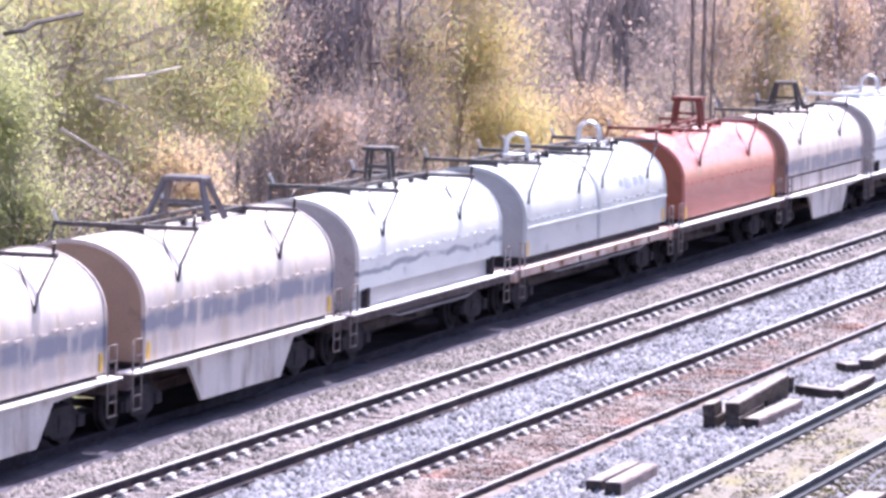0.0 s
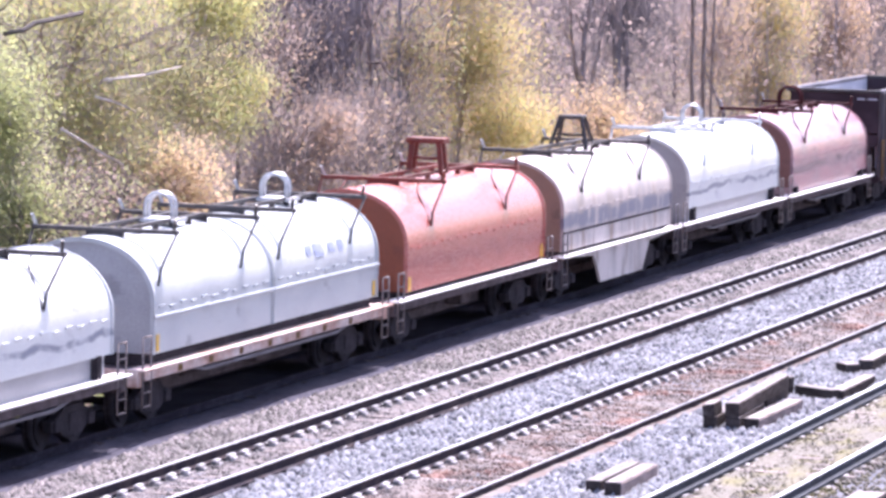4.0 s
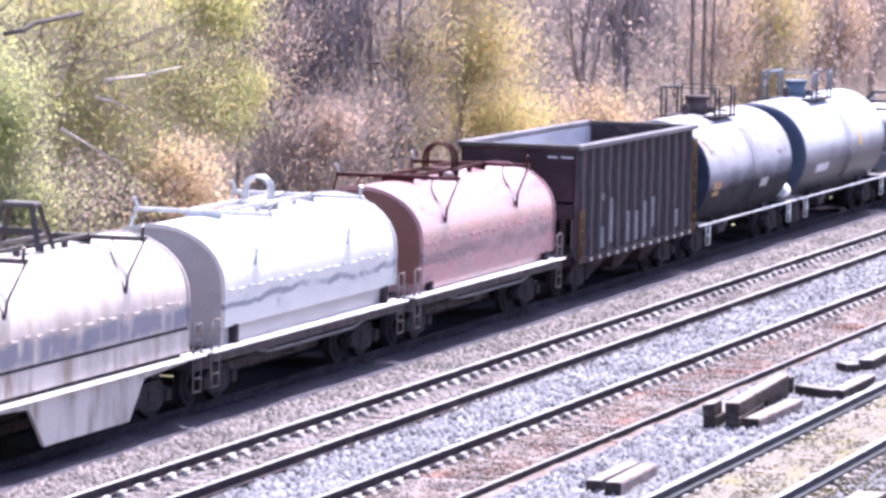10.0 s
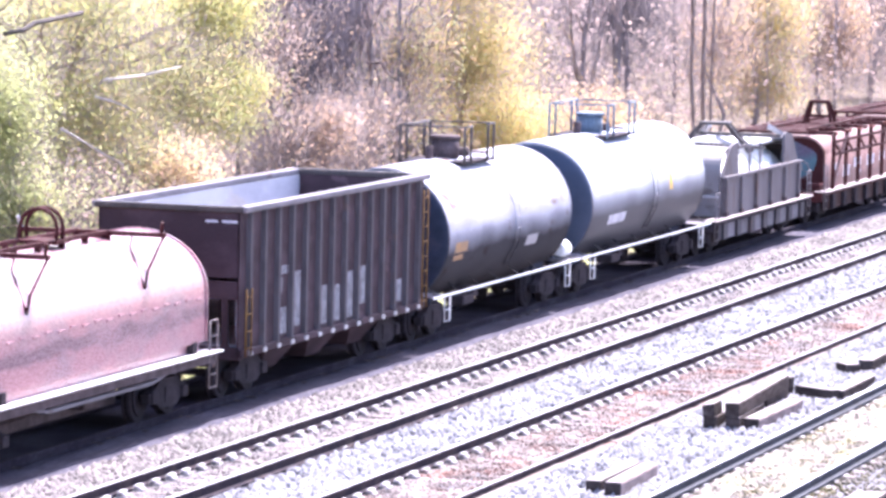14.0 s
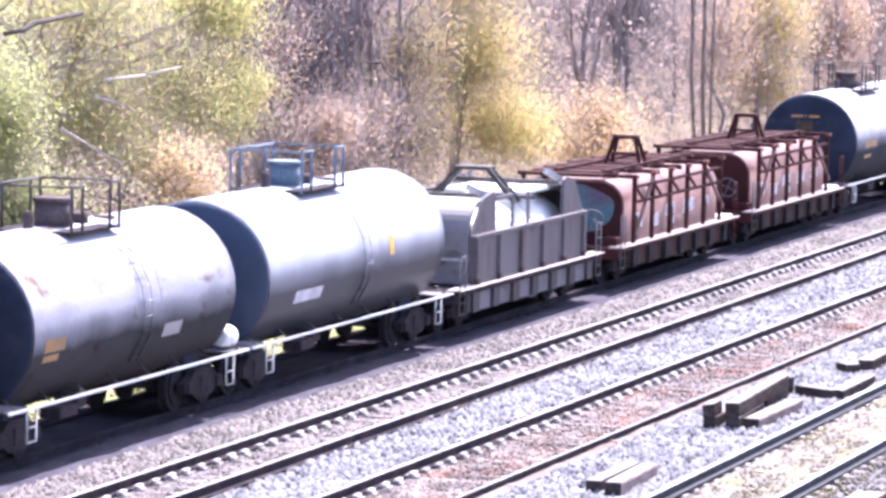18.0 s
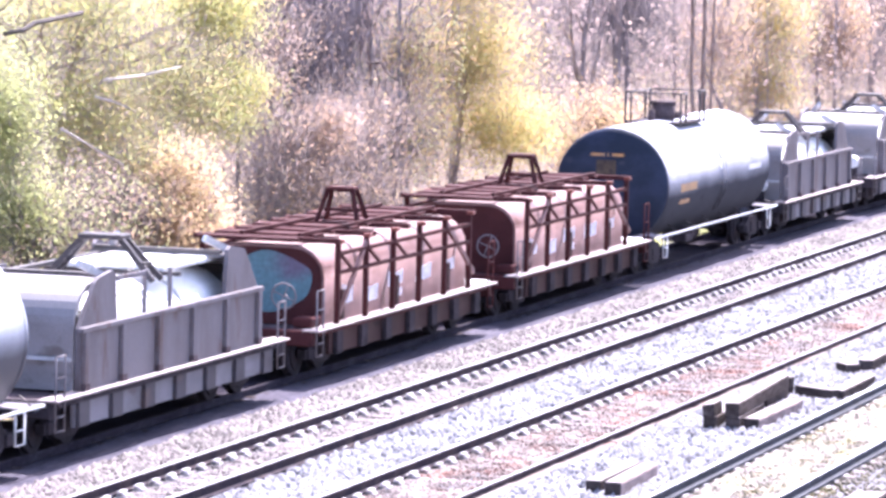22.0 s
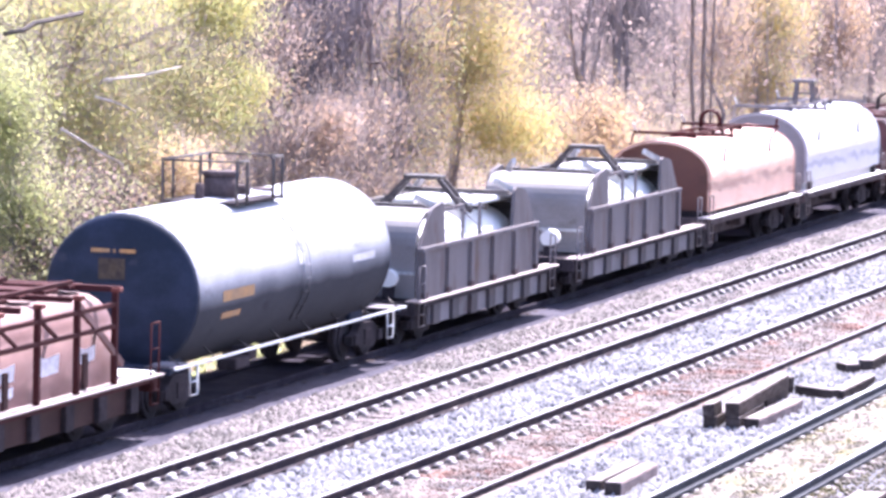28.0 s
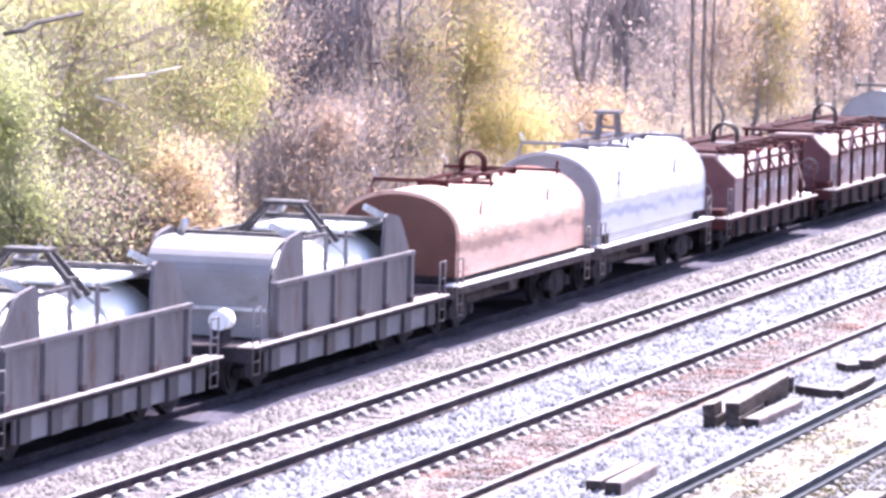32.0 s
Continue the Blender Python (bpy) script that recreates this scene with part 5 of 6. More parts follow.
def tank_car(x0, x1, t0, t1, label, m_tank, m_head, valve_mat, zc=2.13, r=1.47, valve_at=0.45, rail_at=(0.35, 0.58), marks=(), rail_mat=None, drum=False):
    base, half = rail_car("tank_car", x0, x1, label, "tank car")
    xc = 0.5 * (x0 + x1)
    running_gear(base, half, 1.35)
    a, b = t0 - xc, t1 - xc
    n = 36

    def circle(x, rr):
        return [(x, rr * math.cos(2 * math.pi * i / n), zc + rr * math.sin(2 * math.pi * i / n)) for i in range(n)]

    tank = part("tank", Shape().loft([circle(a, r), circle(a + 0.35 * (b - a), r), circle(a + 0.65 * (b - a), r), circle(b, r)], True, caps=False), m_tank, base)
    for k, x in ((-1, a), (1, b)):
        rings = [circle(x + k * 0.32 * math.sin(t), r * math.cos(t) ** 0.75 if t < 1.5 else 0.05) for t in (0.0, 0.25, 0.5, 0.8, 1.1, 1.35, 1.54)]
        part("tank_head", Shape().loft(rings, True), m_head, tank, "dished dark end of the tank")
        part("weld_ring", Shape().loft([circle(x - k * 0.02, r + 0.008), circle(x - k * 0.12, r + 0.008)], True, caps=False), m_tank, tank)
    part("weld_ring", Shape().loft([circle(0.12 * (b - a), r + 0.006), circle(0.12 * (b - a) + 0.1, r + 0.006)], True, caps=False), m_tank, tank)
    # top fittings
    xv = a + valve_at * (b - a)
    zt = zc + r
    v = Shape().tube((xv, 0, zt - 0.05), (xv, 0, zt + 0.4), 0.31, 14).tube((xv, 0, zt + 0.4), (xv, 0, zt + 0.48), 0.34, 14)
    part("valve_dome", v, valve_mat, tank)
    part("manway", Shape().tube((xv + 0.95, 0, zt - 0.05), (xv + 0.95, 0, zt + 0.16), 0.27, 12), M_DARK, tank)
    part("safety_valve", Shape().tube((xv - 0.85, 0.1, zt - 0.05), (xv - 0.85, 0.1, zt + 0.28), 0.09, 8), M_DARK, tank)
    part("patch", Shape().tube((xv + 2.2, -0.1, zt - 0.1), (xv + 2.2, -0.1, zt + 0.03), 0.2, 10), M_DARK, tank)
    pl = part("platform", Shape().box(a + rail_at[0] * (b - a), a + rail_at[1] * (b - a), -0.78, -0.36, zt - 0.08, zt - 0.04).box(a + rail_at[0] * (b - a), a + rail_at[1] * (b - a), 0.36, 0.78, zt - 0.08, zt - 0.04), M_GRIME, base)
    xa, xb = a + rail_at[0] * (b - a), a + rail_at[1] * (b - a)
    for sgn in (-1, 1):
        for q in (0.0, 0.22, 0.8, 1.0):
            x = xa + (xb - xa) * q
            part("railing_post", Shape().tube((x, sgn * 0.74, zt - 0.1), (x, sgn * 0.74, zt + 0.72), 0.03, 6), rail_mat or M_STEELWORN, pl)
        spans = ((xa, xb),) if sgn > 0 else ((xa, xa + (xb - xa) * 0.25), (xb - (xb - xa) * 0.25, xb))
        for x2, x3 in spans:
            for z in (0.72,):
                part("railing", Shape().tube((x2, sgn * 0.74, zt + z), (x3, sgn * 0.74, zt + z), 0.026, 6), rail_mat or M_STEELWORN, pl)
    for x in (xa, xb):
        part("railing", Shape().pipe([(x, -0.74, zt + 0.72), (x, 0.74, zt + 0.72)], 0.02, 6), rail_mat or M_STEELWORN, pl)
    # ladder up the side
    ld, rungs = Shape(), []
    xl = 0.5 * (a + b) + 0.25
    for dx in (-0.2, 0.2):
        ld.pipe([(xl + dx, -r * math.cos(t) - 0.06, zc + r * math.sin(t)) for t in (-0.65, -0.3, 0.0, 0.3, 0.6, 0.9)], 0.013, 5)
    for i in range(9):
        t = -0.6 + 1.45 * i / 8
        y, z = -r * math.cos(t) - 0.06, zc + r * math.sin(t)
        rungs.append(Shape().tube((xl - 0.2, y, z), (xl + 0.2, y, z), 0.011, 5))
    ladder_ob = part("ladder", ld, M_TANKGREY, base)
    for rung in rungs:
        part("rung", rung, M_TANKGREY, ladder_ob)
    # sills, saddles, side walkway rail
    for k in (-1, 1):
        part("saddle", Shape().box(k * (half - 1.9), k * (half - 1.1), -0.9, 0.9, 0.72, 1.05, 0.03), M_TANKBLACK, base)
        part("draft_sill", Shape().box(k * half, k * (half - 2.6), -0.25, 0.25, 0.66, 0.95, 0.02), M_TANKBLACK, base)
        part("end_beam", Shape().box(k * half, k * (half - 0.18), -1.38, 1.38, 0.85, 1.0, 0.02), M_TANKBLACK, base)
        part("end_deck", Shape().box(k * half, k * (half - 0.9), -1.40, -0.9, 0.97, 1.0), M_GREYSILL, base)
    for sgn in (-1, 1):
        part("side_rail", Shape().box(-half, half, sgn * 1.45, sgn * 1.49, 0.945, 0.99), M_COVER, base, "bright side handrail")
        for i in range(8):
            x = -half + 0.4 + (2 * half - 0.8) * i / 7
            part("rail_bracket", Shape().tube((x, sgn * 1.46, 0.95), (x, sgn * 1.2, 1.15), 0.016, 5), M_STEELWORN, base)
        for k in (-1, 1):
            x = k * (half - 1.0)
            part("step", Shape().pipe([(x - 0.2, sgn * 1.46, 0.95), (x - 0.2, sgn * 1.46, 0.42), (x + 0.2, sgn * 1.46, 0.42), (x + 0.2, sgn * 1.46, 0.95)], 0.022, 5).tube((x - 0.2, sgn * 1.46, 0.66), (x + 0.2, sgn * 1.46, 0.66), 0.02, 5), M_GALV, base)
    if drum:
        part("brake_reservoir", Shape().tube((half - 0.6, -1.12, 1.22), (half - 0.2, -1.12, 1.22), 0.21, 14).tube((half - 0.66, -1.12, 1.22), (half - 0.6, -1.12, 1.22), 0.13, 14, 0.21), M_COVER, base, "white drum on the end deck")
    part("brake_cylinder", Shape().box(-3.3, -2.5, -1.38, -1.0, 0.62, 0.82, 0.02), M_GRIME, base)
    part("brake_valve", Shape().box(-2.3, -1.9, -1.3, -0.9, 0.7, 0.95, 0.03), M_GRIME, base)
    part("air_reservoir", Shape().tube((-1, 0.3, 0.7), (1.0, 0.3, 0.7), 0.16, 8), M_GRIME, base)
    part("bottom_outlet", Shape().tube((0.2, 0, 0.35), (0.2, 0, 0.9), 0.14, 10), M_DARK, base)
    for x, ang, w2, h2, mt in marks:
        patch = Shape()
        rows = []
        for t in (ang - h2 / (2 * r), ang, ang + h2 / (2 * r)):
            rows.append([(x, -(r + 0.006) * math.cos(t), zc + (r + 0.006) * math.sin(t)), (x + w2, -(r + 0.006) * math.cos(t), zc + (r + 0.006) * math.sin(t))])
        patch.loft(rows, True, False, False)
        part("marking", patch, mt, tank)
    return base, a, b


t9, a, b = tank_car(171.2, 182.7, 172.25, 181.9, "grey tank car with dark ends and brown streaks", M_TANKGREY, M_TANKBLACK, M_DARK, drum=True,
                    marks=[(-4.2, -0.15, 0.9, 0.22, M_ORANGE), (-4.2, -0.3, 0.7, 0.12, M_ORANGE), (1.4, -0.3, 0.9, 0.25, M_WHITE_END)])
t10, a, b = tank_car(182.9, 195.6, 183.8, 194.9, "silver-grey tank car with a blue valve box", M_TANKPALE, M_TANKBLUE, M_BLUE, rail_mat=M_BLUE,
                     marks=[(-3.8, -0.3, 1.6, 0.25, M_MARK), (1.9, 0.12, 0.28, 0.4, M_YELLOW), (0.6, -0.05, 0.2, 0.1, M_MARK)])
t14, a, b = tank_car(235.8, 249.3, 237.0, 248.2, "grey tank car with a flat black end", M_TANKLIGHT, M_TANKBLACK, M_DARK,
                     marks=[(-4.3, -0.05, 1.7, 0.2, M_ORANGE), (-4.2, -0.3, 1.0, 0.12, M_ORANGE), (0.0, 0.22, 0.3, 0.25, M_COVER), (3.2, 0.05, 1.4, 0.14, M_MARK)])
bars_of_text(t14, -0.36, a - 0.322, 2.90, (0.3, 0.05, 0.36), 0.07, M_ORANGE, axis="y")
bars_of_text(t14, -0.16, a - 0.322, 2.42, (0.5,), 0.38, M_DIMPLATE, "data_panel", axis="y")


def trough_car(x0, x1, p0, p1, label, drum=True):
    """An open coil car: low ribbed side panels, tall ends, white coil covers inside."""
    base, half = rail_car("open_coil_car", x0, x1, label, "coil car")
    xc = 0.5 * (x0 + x1)
    deck = 1.0
    coil_deck(base, half, M_PALEDECK, M_GRIME, deck, w=1.55, sill_depth=0.10, thin=False)
    running_gear(base, half)
    steps_and_grabs(base, half, 1.5, deck, M_GREYSTEEL, 0.7)
    a, b = p0 - xc, p1 - xc
    for sgn in (-1, 1):
        ss = part("pocket_sill", Shape().box(-half + 1.2, half - 0.6, sgn * 1.30, sgn * 1.36, 0.42, deck - 0.05), M_GREYSILL, base, "weathered sill with pockets")
        n = 7
        for i in range(n):
            x = -half + 1.5 + (2 * half - 2.4) * i / (n - 1)
            part("sill_rib", Shape().box(x - 0.24, x + 0.24, sgn * 1.36, sgn * 1.44, 0.42, deck - 0.05, 0.01), M_RIB, ss)
        pan = part("side_panel", Shape().box(a, b, sgn * 1.33, sgn * 1.37, deck, 2.0), M_GREYSTEEL, base)
        part("panel_rail", Shape().box(a - 0.1, b + 0.05, sgn * 1.31, sgn * 1.45, 1.98, 2.07, 0.01), M_GREYSTEEL, pan)
        for i in range(6):
            x = a + 0.12 + (b - a - 0.24) * i / 5
            part("panel_rib", Shape().box(x - 0.09, x + 0.09, sgn * 1.37, sgn * 1.45, deck + 0.12, 2.0, 0.01), M_GREYSTEEL, pan)
            part("rib_foot", Shape().box(x - 0.1, x + 0.1, sgn * 1.36, sgn * 1.46, deck, deck + 0.12), M_DARK, pan)
        for i in range(2):
            x = a + 3.1 + 1.25 * i
            part("cover_post", Shape().box(x - 0.04, x + 0.04, sgn * 1.28, sgn * 1.34, 2.0, 2.75), M_GREYSTEEL, pan)
        part("post_rail", Shape().box(a + 1.7, a + 3.15, sgn * 1.28, sgn * 1.34, 2.72, 2.8), M_GREYSTEEL, pan)
        # tall wedge-shaped end plates at each corner
        for q, k in ((a, -1), (b, 1)):
            prof = [(q, deck), (q - k * 1.75, deck), (q - k * 1.75, 2.0), (q - k * 1.65, 2.86), (q - k * 1.5, 2.92), (q - k * 0.85, 2.84), (q - k * 0.7, 2.78), (q, 2.05)]
            part("corner_plate", Shape().prism_y(prof, sgn * 1.26, sgn * 1.34), M_GREYSTEEL, base)
    # end shields with rounded tops
    for q, k in ((a, -1), (b, 1)):
        pr = [(q + k * 0.02, deck), (q + k * 0.02, 2.12)]
        for i in range(9):
            t = math.pi - math.pi / 2 * i / 8
            pr.append((q - k * 0.93 + k * 0.95 * -math.cos(t), 2.12 + 0.66 * math.sin(t)))
        pr += [(q - k * 1.7, 2.78), (q - k * 1.7, 2.72), (q - k * 0.93, 2.72), (q - k * 0.4, 2.58), (q - k * 0.1, 2.32), (q - k * 0.04, 2.12), (q - k * 0.04, deck)]
        sh = part("end_shield", Shape().prism_y(pr, -1.24, 1.24), M_SHIELD, base, "grey shield with a rounded pale top")
        part("shield_seam", Shape().box(q + k * 0.02, q + k * 0.09, -1.22, 1.22, 1.5, 1.56), M_GALV, sh)
        part("top_strip", Shape().box(q - k * 1.75, q - k * 1.6, -1.2, 1.24, 2.78, 2.85), M_STEELWORN, sh)
    # white coil covers along the middle
    L = (b - a - 1.6) / 3
    for i in range(3):
        c0 = a + 0.9 + i * L
        prof = [(-1.12, 1.1)] + [(-1.12 * math.cos(t), 1.7 + 0.85 * math.sin(t)) for t in [math.pi * j / 10 for j in range(11)]] + [(1.12, 1.1)]
        cv = part("coil_cover", Shape().shell_x(prof, c0, c0 + L - 0.15, 0.05), M_COVER, base, "white weathered coil cover")
        part("cover_end", Shape().prism_x([(y * 0.95, z * 0.98) for y, z in prof], c0 + 0.05, c0 + 0.1), M_COVER, cv)
    # lifting arch
    arch = Shape()
    x = a + 4.5
    for sgn in (-1, 1):
        for dx in (-0.22, 0.22):
            arch.beam((x + dx, sgn * 1.02, 2.5), (x + dx * 0.6, sgn * 0.36, 3.22), 0.08, 0.10)
        arch.beam((x - 0.22, sgn * 0.8, 2.78), (x + 0.22, sgn * 0.8, 2.78), 0.08, 0.08)
    arch.box(x - 0.25, x + 0.25, -0.42, 0.42, 3.2, 3.29, 0.02)
    part("lifting_arch", arch, M_ARCH, base, "dark steel lifting arch")
    for y0, y1 in ((-0.98, -0.4), (-0.3, 0.25), (0.35, 0.9)):
        part("cover_plank", Shape().box(a + 4.9, b - 0.35, y0, y1, 2.62, 2.74, 0.03), M_COVER, base, "flat white cover strip")
    for q in (a + 4.9, b - 1.15):
        part("cross_bar", Shape().box(q - 0.05, q + 0.05, -1.3, 1.3, 2.56, 2.63), M_STEELWORN, base)
    for y in (1.12,):
        part("top_rail", Shape().box(a + 1.7, b - 1.7, y - 0.05, y + 0.05, 2.66, 2.74, 0.01), M_STEELWORN, base)
    for x in (a + 1.6, b - 1.1):
        for y in (-1, 1):
            part("hook", Shape().beam((x, y * 1.15, 2.8), (x - 0.5, y * 0.85, 3.05), 0.1, 0.12), M_GALV, base)
    if drum:
        part("reservoir_stand", Shape().box(-half + 0.3, -half + 0.75, -0.8, -0.6, 1.0, 1.25), M_GRIME, base)
        part("brake_reservoir", Shape().tube((-half + 0.3, -0.7, 1.42), (-half + 0.75, -0.7, 1.42), 0.19, 14), M_COVER, base, "white round brake reservoir")
    brake_wheel(base, half - 0.2, 0.5, 1.6, M_GALV)
    return base, a, b


trough_car(196.0, 207.7, 197.45, 206.4, "grey open coil car with ribbed side panels and white covers", drum=False)
trough_car(250.1, 260.7, 250.65, 259.3, "grey open coil car, white covers, beside a tank car")
trough_car(262.4, 274.7, 264.0, 272.5, "grey open coil car with ribbed panels and rounded end shields")


def braced_car(x0, x1, f0, f1, label, bail_kind="slim", end_mat=None, faceted=False, m_panel=M_REDPANEL, m_end=M_REDFRAME):
    """A red coil car whose hood stands inside a frame of posts and braces."""
    base, half = rail_car("braced_coil_car", x0, x1, label, "coil car")
    xc = 0.5 * (x0 + x1)
    deck = 0.98
    coil_deck(base, half, M_PALEDECK, M_REDFRAME, deck, w=1.55, sill_depth=0.08, thin=False)
    running_gear(base, half)
    steps_and_grabs(base, half, 1.5, deck, M_REDFRAME, 0.9, (1,))
    steps_and_grabs(base, half, 1.5, deck, M_GREYSTEEL, 0.75, (-1,))
    a, b = f0 - xc, f1 - xc
    prof = [(-1.25, deck), (-1.25, 1.9)]
    if faceted:
        prof += [(-1.22, 1.95), (-0.66, 2.46), (-0.6, 2.5)]
    else:
        for i in range(6):
            t = math.pi / 2 * i / 5
            prof.append((-1.25 + 0.65 * (1 - math.cos(t)), 1.9 + 0.6 * math.sin(t)))
    prof += [(-y, z) for y, z in reversed(prof)]
    hood = part("hood", Shape().shell_x(prof, a - 0.35, b + 0.3, 0.05, not faceted), m_panel, base, "pale red weathered hood")
    for x in (a - 0.3, b + 0.2):
        part("end_wall", Shape().prism_x([(y * 0.97, z - 0.03) for y, z in prof], x, x + 0.06), m_end, hood)
    if end_mat:
        n = 40
        pts = [(-0.05 + 0.98 * math.cos(u) * (1 + 0.07 * math.sin(3 * u + 1)), 1.78 + 0.56 * math.sin(u) * (1 + 0.09 * math.cos(4 * u))) for u in [2 * math.pi * i / n for i in range(n)]]
        part("painted_tag", Shape().prism_x(pts, a - 0.306, a - 0.301), end_mat, hood, "sprayed turquoise patch")
    for sgn in (-1, 1):
        ss = part("pocket_sill", Shape().box(-half + 1.2, half - 0.8, sgn * 1.30, sgn * 1.36, 0.40, deck - 0.05), M_REDSILL, base, "weathered red sill with pockets")
        for i in range(7):
            x = -half + 1.6 + (2 * half - 2.8) * i / 6
            part("sill_rib", Shape().box(x - 0.18, x + 0.18, sgn * 1.36, sgn * 1.46, 0.40, deck - 0.05, 0.01), M_GRIME, ss)
        n = 6
        xs = [a + (b - a) * i / (n - 1) for i in range(n)]
        for x in xs:
            part("post", Shape().box(x - 0.055, x + 0.055, sgn * 1.36, sgn * 1.46, deck, 2.56, 0.01), M_REDFRAME, base)
        part("frame_rail", Shape().box(a, b, sgn * 1.37, sgn * 1.45, 1.94, 2.02, 0.01), M_REDFRAME, base)
        part("frame_rail", Shape().box(a, b, sgn * 1.37, sgn * 1.45, 2.31, 2.39, 0.01), M_REDFRAME, base)
        for (xa, za), (xb, zb) in (((xs[0], 1.1), (xs[1], 2.5)), ((xs[4], 2.5), (xs[5] + 0.35, 1.3))):
            part("brace", Shape().beam((xa, sgn * 1.42, za), (xb, sgn * 1.42, zb), 0.06, 0.11), m_panel, base, "pale pink diagonal brace")
        for i in range(n - 1):
            xm = 0.5 * (xs[i] + xs[i + 1])
            part("lattice_bar", Shape().beam((xs[i] + 0.15, sgn * 1.41, 2.33), (xm, sgn * 1.41, 2.0), 0.05, 0.05), M_REDFRAME, base)
            if i % 2:
                continue
            part("hood_rib", Shape().box(xs[i] + 0.62, xs[i] + 0.82, sgn * 1.25, sgn * 1.30, deck + 0.02, 1.6, 0.01), M_REDSILL, hood, "dark rusty upright strip")
        for i in range(n):
            part("post_cap", Shape().box(xs[i] - 0.09, xs[i] + 0.09, sgn * 1.36, sgn * 1.52, 2.56, 2.64, 0.01), M_REDBAR, base)
    for q, w2, mz, mh in ((0.08, 0.75, 1.28, 0.40), (0.24, 0.95, 1.2, 0.34), (0.42, 1.0, 1.4, 0.3), (0.46, 0.6, 1.14, 0.2), (0.63, 1.1, 1.36, 0.34), (0.84, 0.9, 1.42, 0.28)):
        x = a + q * (b - a)
        block = Shape().prism_y([(x, mz), (x + w2 * 0.96, mz + 0.03), (x + w2, mz + mh), (x + w2 * 0.5, mz + mh - 0.04), (x + 0.03, mz + mh + 0.02)], -1.256, -1.251)
        part("painted_tag", block, M_TAGWHITE, hood, "worn white sprayed block")
    for i in range(9):
        x = a - 0.2 + (b - a + 0.2) * i / 8
        part("roof_plank", Shape().box(x - 0.3, x + 0.3, -0.7, 1.4, 2.58, 2.65, 0.01), M_REDFRAME, base)
        if i % 2 == 0:
            part("cross_bar", Shape().box(x - 0.06, x + 0.06, -1.5, 1.5, 2.56, 2.66, 0.01), M_REDFRAME, base)
    for y in (-0.6, 0.6):
        part("top_rail", Shape().beam((a, y, 2.69), (b, y, 2.69), 0.08, 0.06), M_REDFRAME, base)
    bail(bail_kind, 0.5 * (a + b), 2.66, M_REDFRAME if bail_kind == "slim" else M_STEELWORN, base)
    part("cushion_box", Shape().box(-half + 0.3, -half + 0.9, -1.3, -0.9, deck, deck + 0.2, 0.03), M_REDFRAME, base)
    part("end_platform", Shape().box(half - 1.2, half - 0.1, -1.4, 1.4, deck - 0.02, deck + 0.04), M_COVER, base)
    brake_wheel(base, -half + 0.35, -0.7, deck + 0.6, M_GREYSTEEL)
    return base


braced_car(209.4, 221.6, 210.9, 219.8, "dark red coil car in a braced frame, with a tag", end_mat=M_CYAN)
braced_car(223.3, 235.1, 224.3, 233.0, "dark red coil car in a braced frame of posts")
braced_car(300.0, 310.9, 302.3, 309.2, "red coil car in a braced frame with a round bail", "ring", faceted=True, m_panel=M_PALEPANEL, m_end=M_PINKEND)
braced_car(313.2, 325.0, 314.4, 323.0, "red coil car in a braced frame, round bail, near the end", "ring", faceted=True, m_panel=M_PALEPANEL, m_end=M_PINKEND)
b21, a, b = coil_car(326.5, 338.5, 327.2, 337.8, "blue-grey covered coil car behind the red ones", M_WHITE_END, M_WHITE_END, z0=1.3, bail_kind="box")


def motions():
    """The train rolls by, losing a little speed; every wheelset turns with it."""

    def gone(t):
        return 5.75683 * t - 0.0040356 * t * (t - 32.0)

    for base, xc in CARS:
        walk(base, [(0.5 * i, Matrix.Translation((xc - gone(0.5 * i), TRAIN_Y, 0))) for i in range(65)])
    for w, q in WHEELS:
        walk(w, [(0.1 * i, Matrix.Translation((q, 0, WHEEL_R)) @ Matrix.Rotation(-gone(0.1 * i) / WHEEL_R, 4, "Y")) for i in range(321)])

# ---- old ties lying between the tracks ----


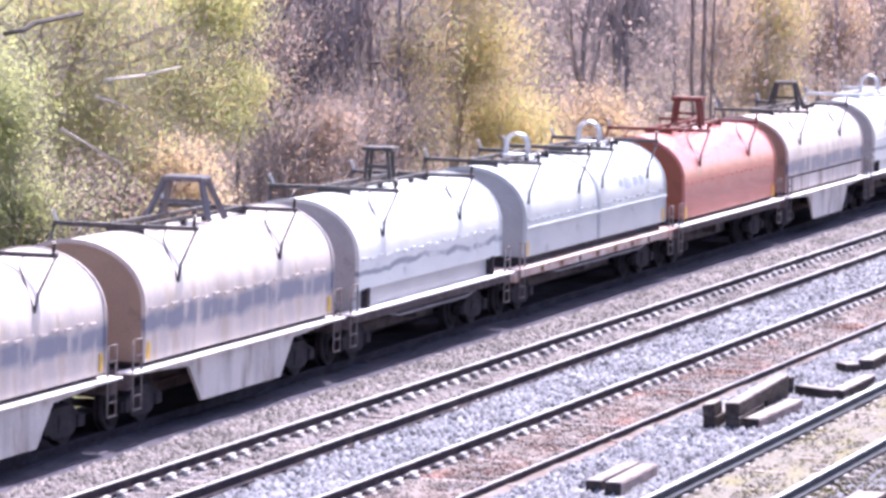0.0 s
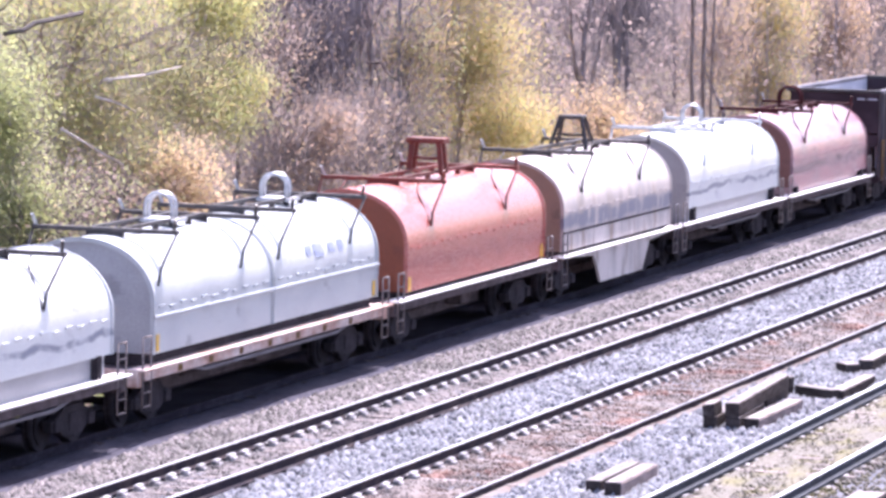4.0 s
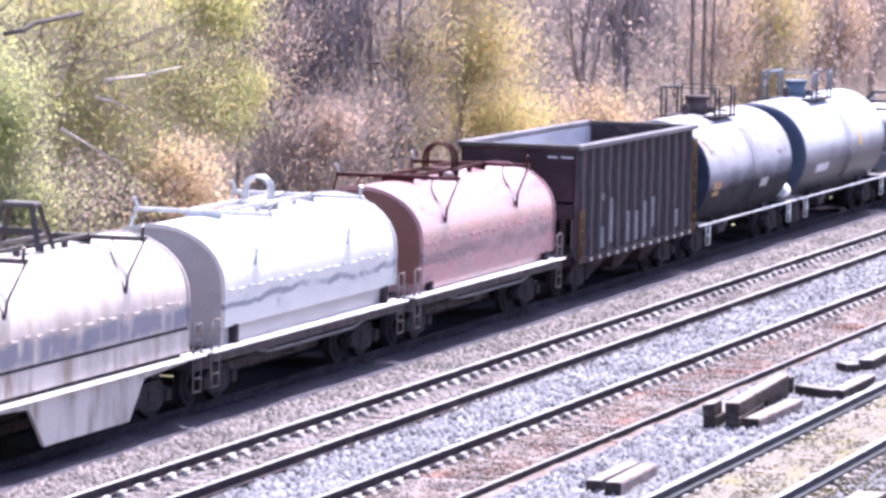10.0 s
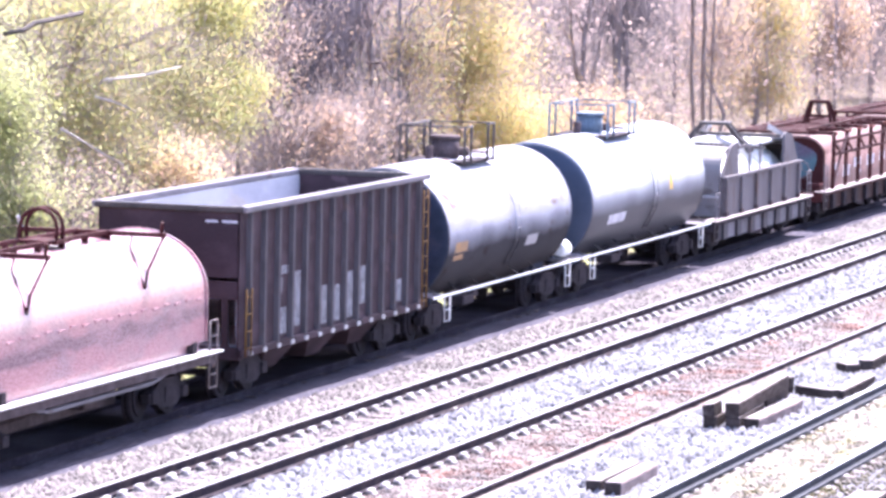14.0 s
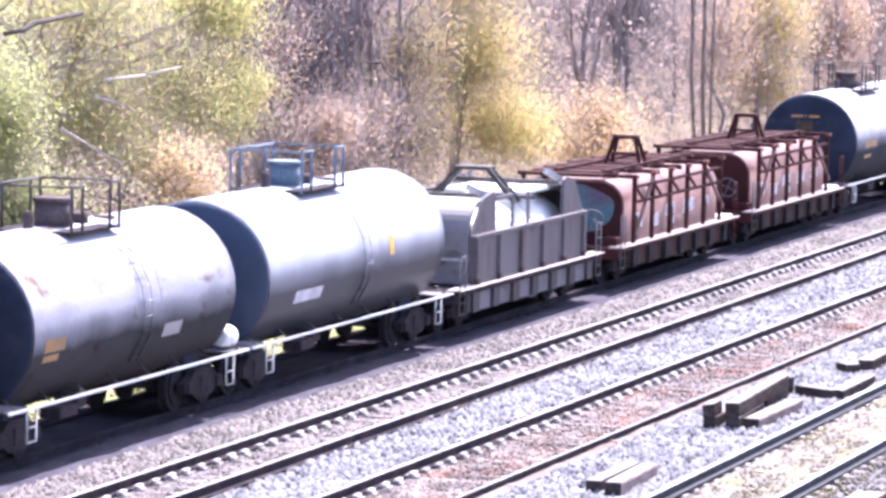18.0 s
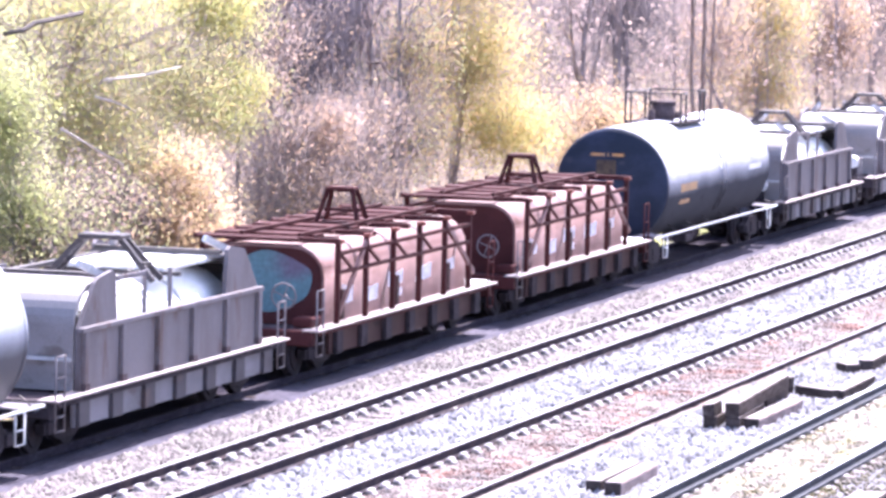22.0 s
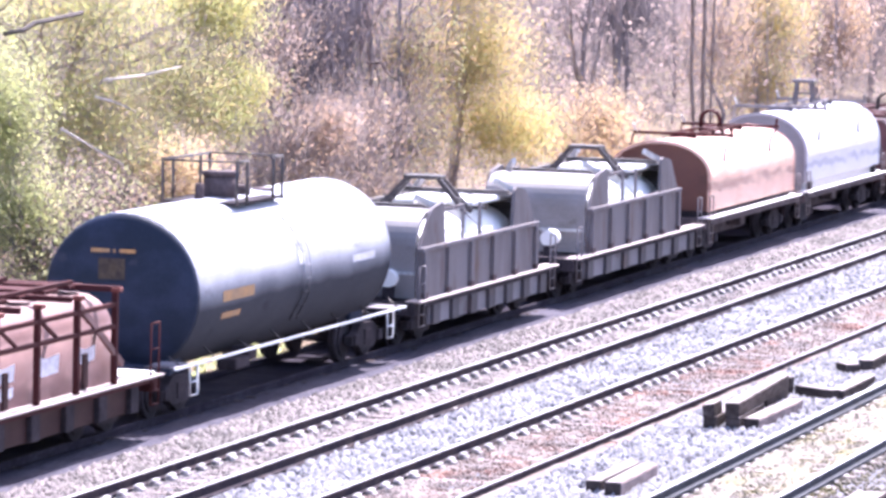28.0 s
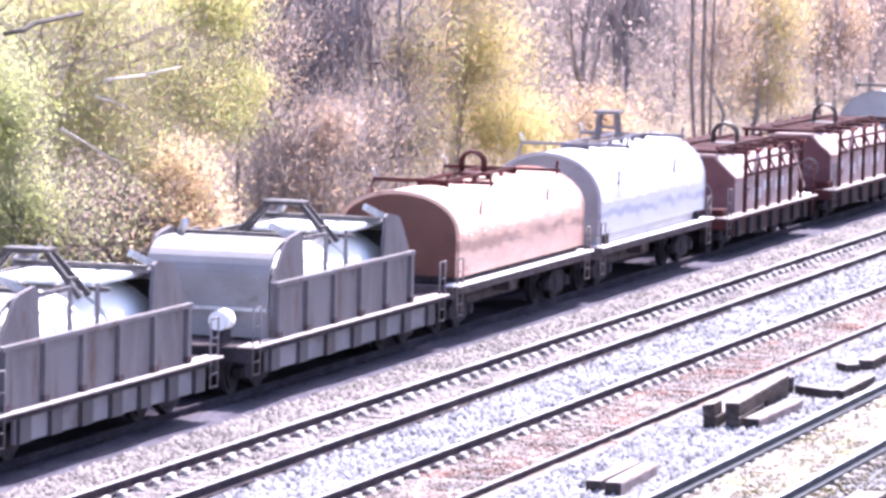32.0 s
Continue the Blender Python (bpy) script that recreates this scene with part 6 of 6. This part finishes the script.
def tie_from(x0, y0, x1, y1, z, w=0.28, h=0.27, label="old dark railway tie lying on the ballast", mat=M_OLDTIE, lean=0.0):
    n = math.hypot(x1 - x0, y1 - y0)
    s = Shape().box(-n / 2, n / 2, -w / 2, w / 2, 0, h, 0.02)
    ob = tagged(new("old_tie", s.mesh("old_tie", mat)), label, "railway tie", "old ties beside the track")
    # paler top and darker near end: sun and shade put into the ties' colour
    top = Shape().box(-n / 2 + 0.015, n / 2 - 0.015, -w / 2 + 0.015, w / 2 - 0.015, h - 0.002, h + 0.006)
    part("weathered_top", top, M_OLDTOP, ob, "pale weathered upper face, sunlight painted in")
    ends = Shape().box(-n / 2 - 0.006, -n / 2 + 0.002, -w / 2 + 0.012, w / 2 - 0.012, 0.012, h - 0.012)
    part("end_grain", ends, M_OLDTIE, ob, "dark end, shade painted in")
    ob.matrix_world = pose(0.5 * (x0 + x1), 0.5 * (y0 + y1), z, lean, 0, math.degrees(math.atan2(y1 - y0, x1 - x0)))
    return ob


GZ = BED_Z - 0.01
tie_from(70.05, -10.28, 72.75, -10.24, GZ, 0.26, 0.26)
tie_from(69.85, -10.66, 72.45, -10.60, GZ, 0.29, 0.28, "old pinkish-grey tie on the ballast", M_PINKTIE)
tie_from(68.4, -14.72, 70.75, -14.72, GZ, 0.5, 0.27)
tie_from(79.55, -9.90, 82.1, -9.80, GZ, 0.25)
tie_from(79.50, -9.90, 80.3, -9.86, GZ + 0.262, 0.22, 0.24, "short old tie end on top of another", lean=-7)
tie_from(79.62, -10.32, 82.2, -10.18, GZ, 0.27)
tie_from(79.60, -10.30, 84.9, -10.04, GZ + 0.275, 0.27, 0.26, "long old tie resting on two others")
tie_from(83.0, -10.05, 85.1, -9.98, GZ, 0.27)
tie_from(79.72, -10.64, 83.2, -10.68, GZ, 0.3, 0.26, "old pinkish-grey tie beside the stack", M_PINKTIE)
tie_from(85.45, -9.95, 85.75, -9.95, GZ, 0.28, 0.42, "stub of an old tie standing on end")
tie_from(85.75, -10.2, 85.15, -11.05, GZ, 0.28, 0.26)
tie_from(85.2, -11.06, 88.3, -11.05, GZ, 0.26, 0.25)
tie_from(90.3, -10.05, 90.5, -10.32, GZ, 0.5, 0.24, "old tie stub lying on the ballast")
tie_from(90.6, -10.5, 93.0, -10.45, GZ, 0.3, 0.3)


motions()
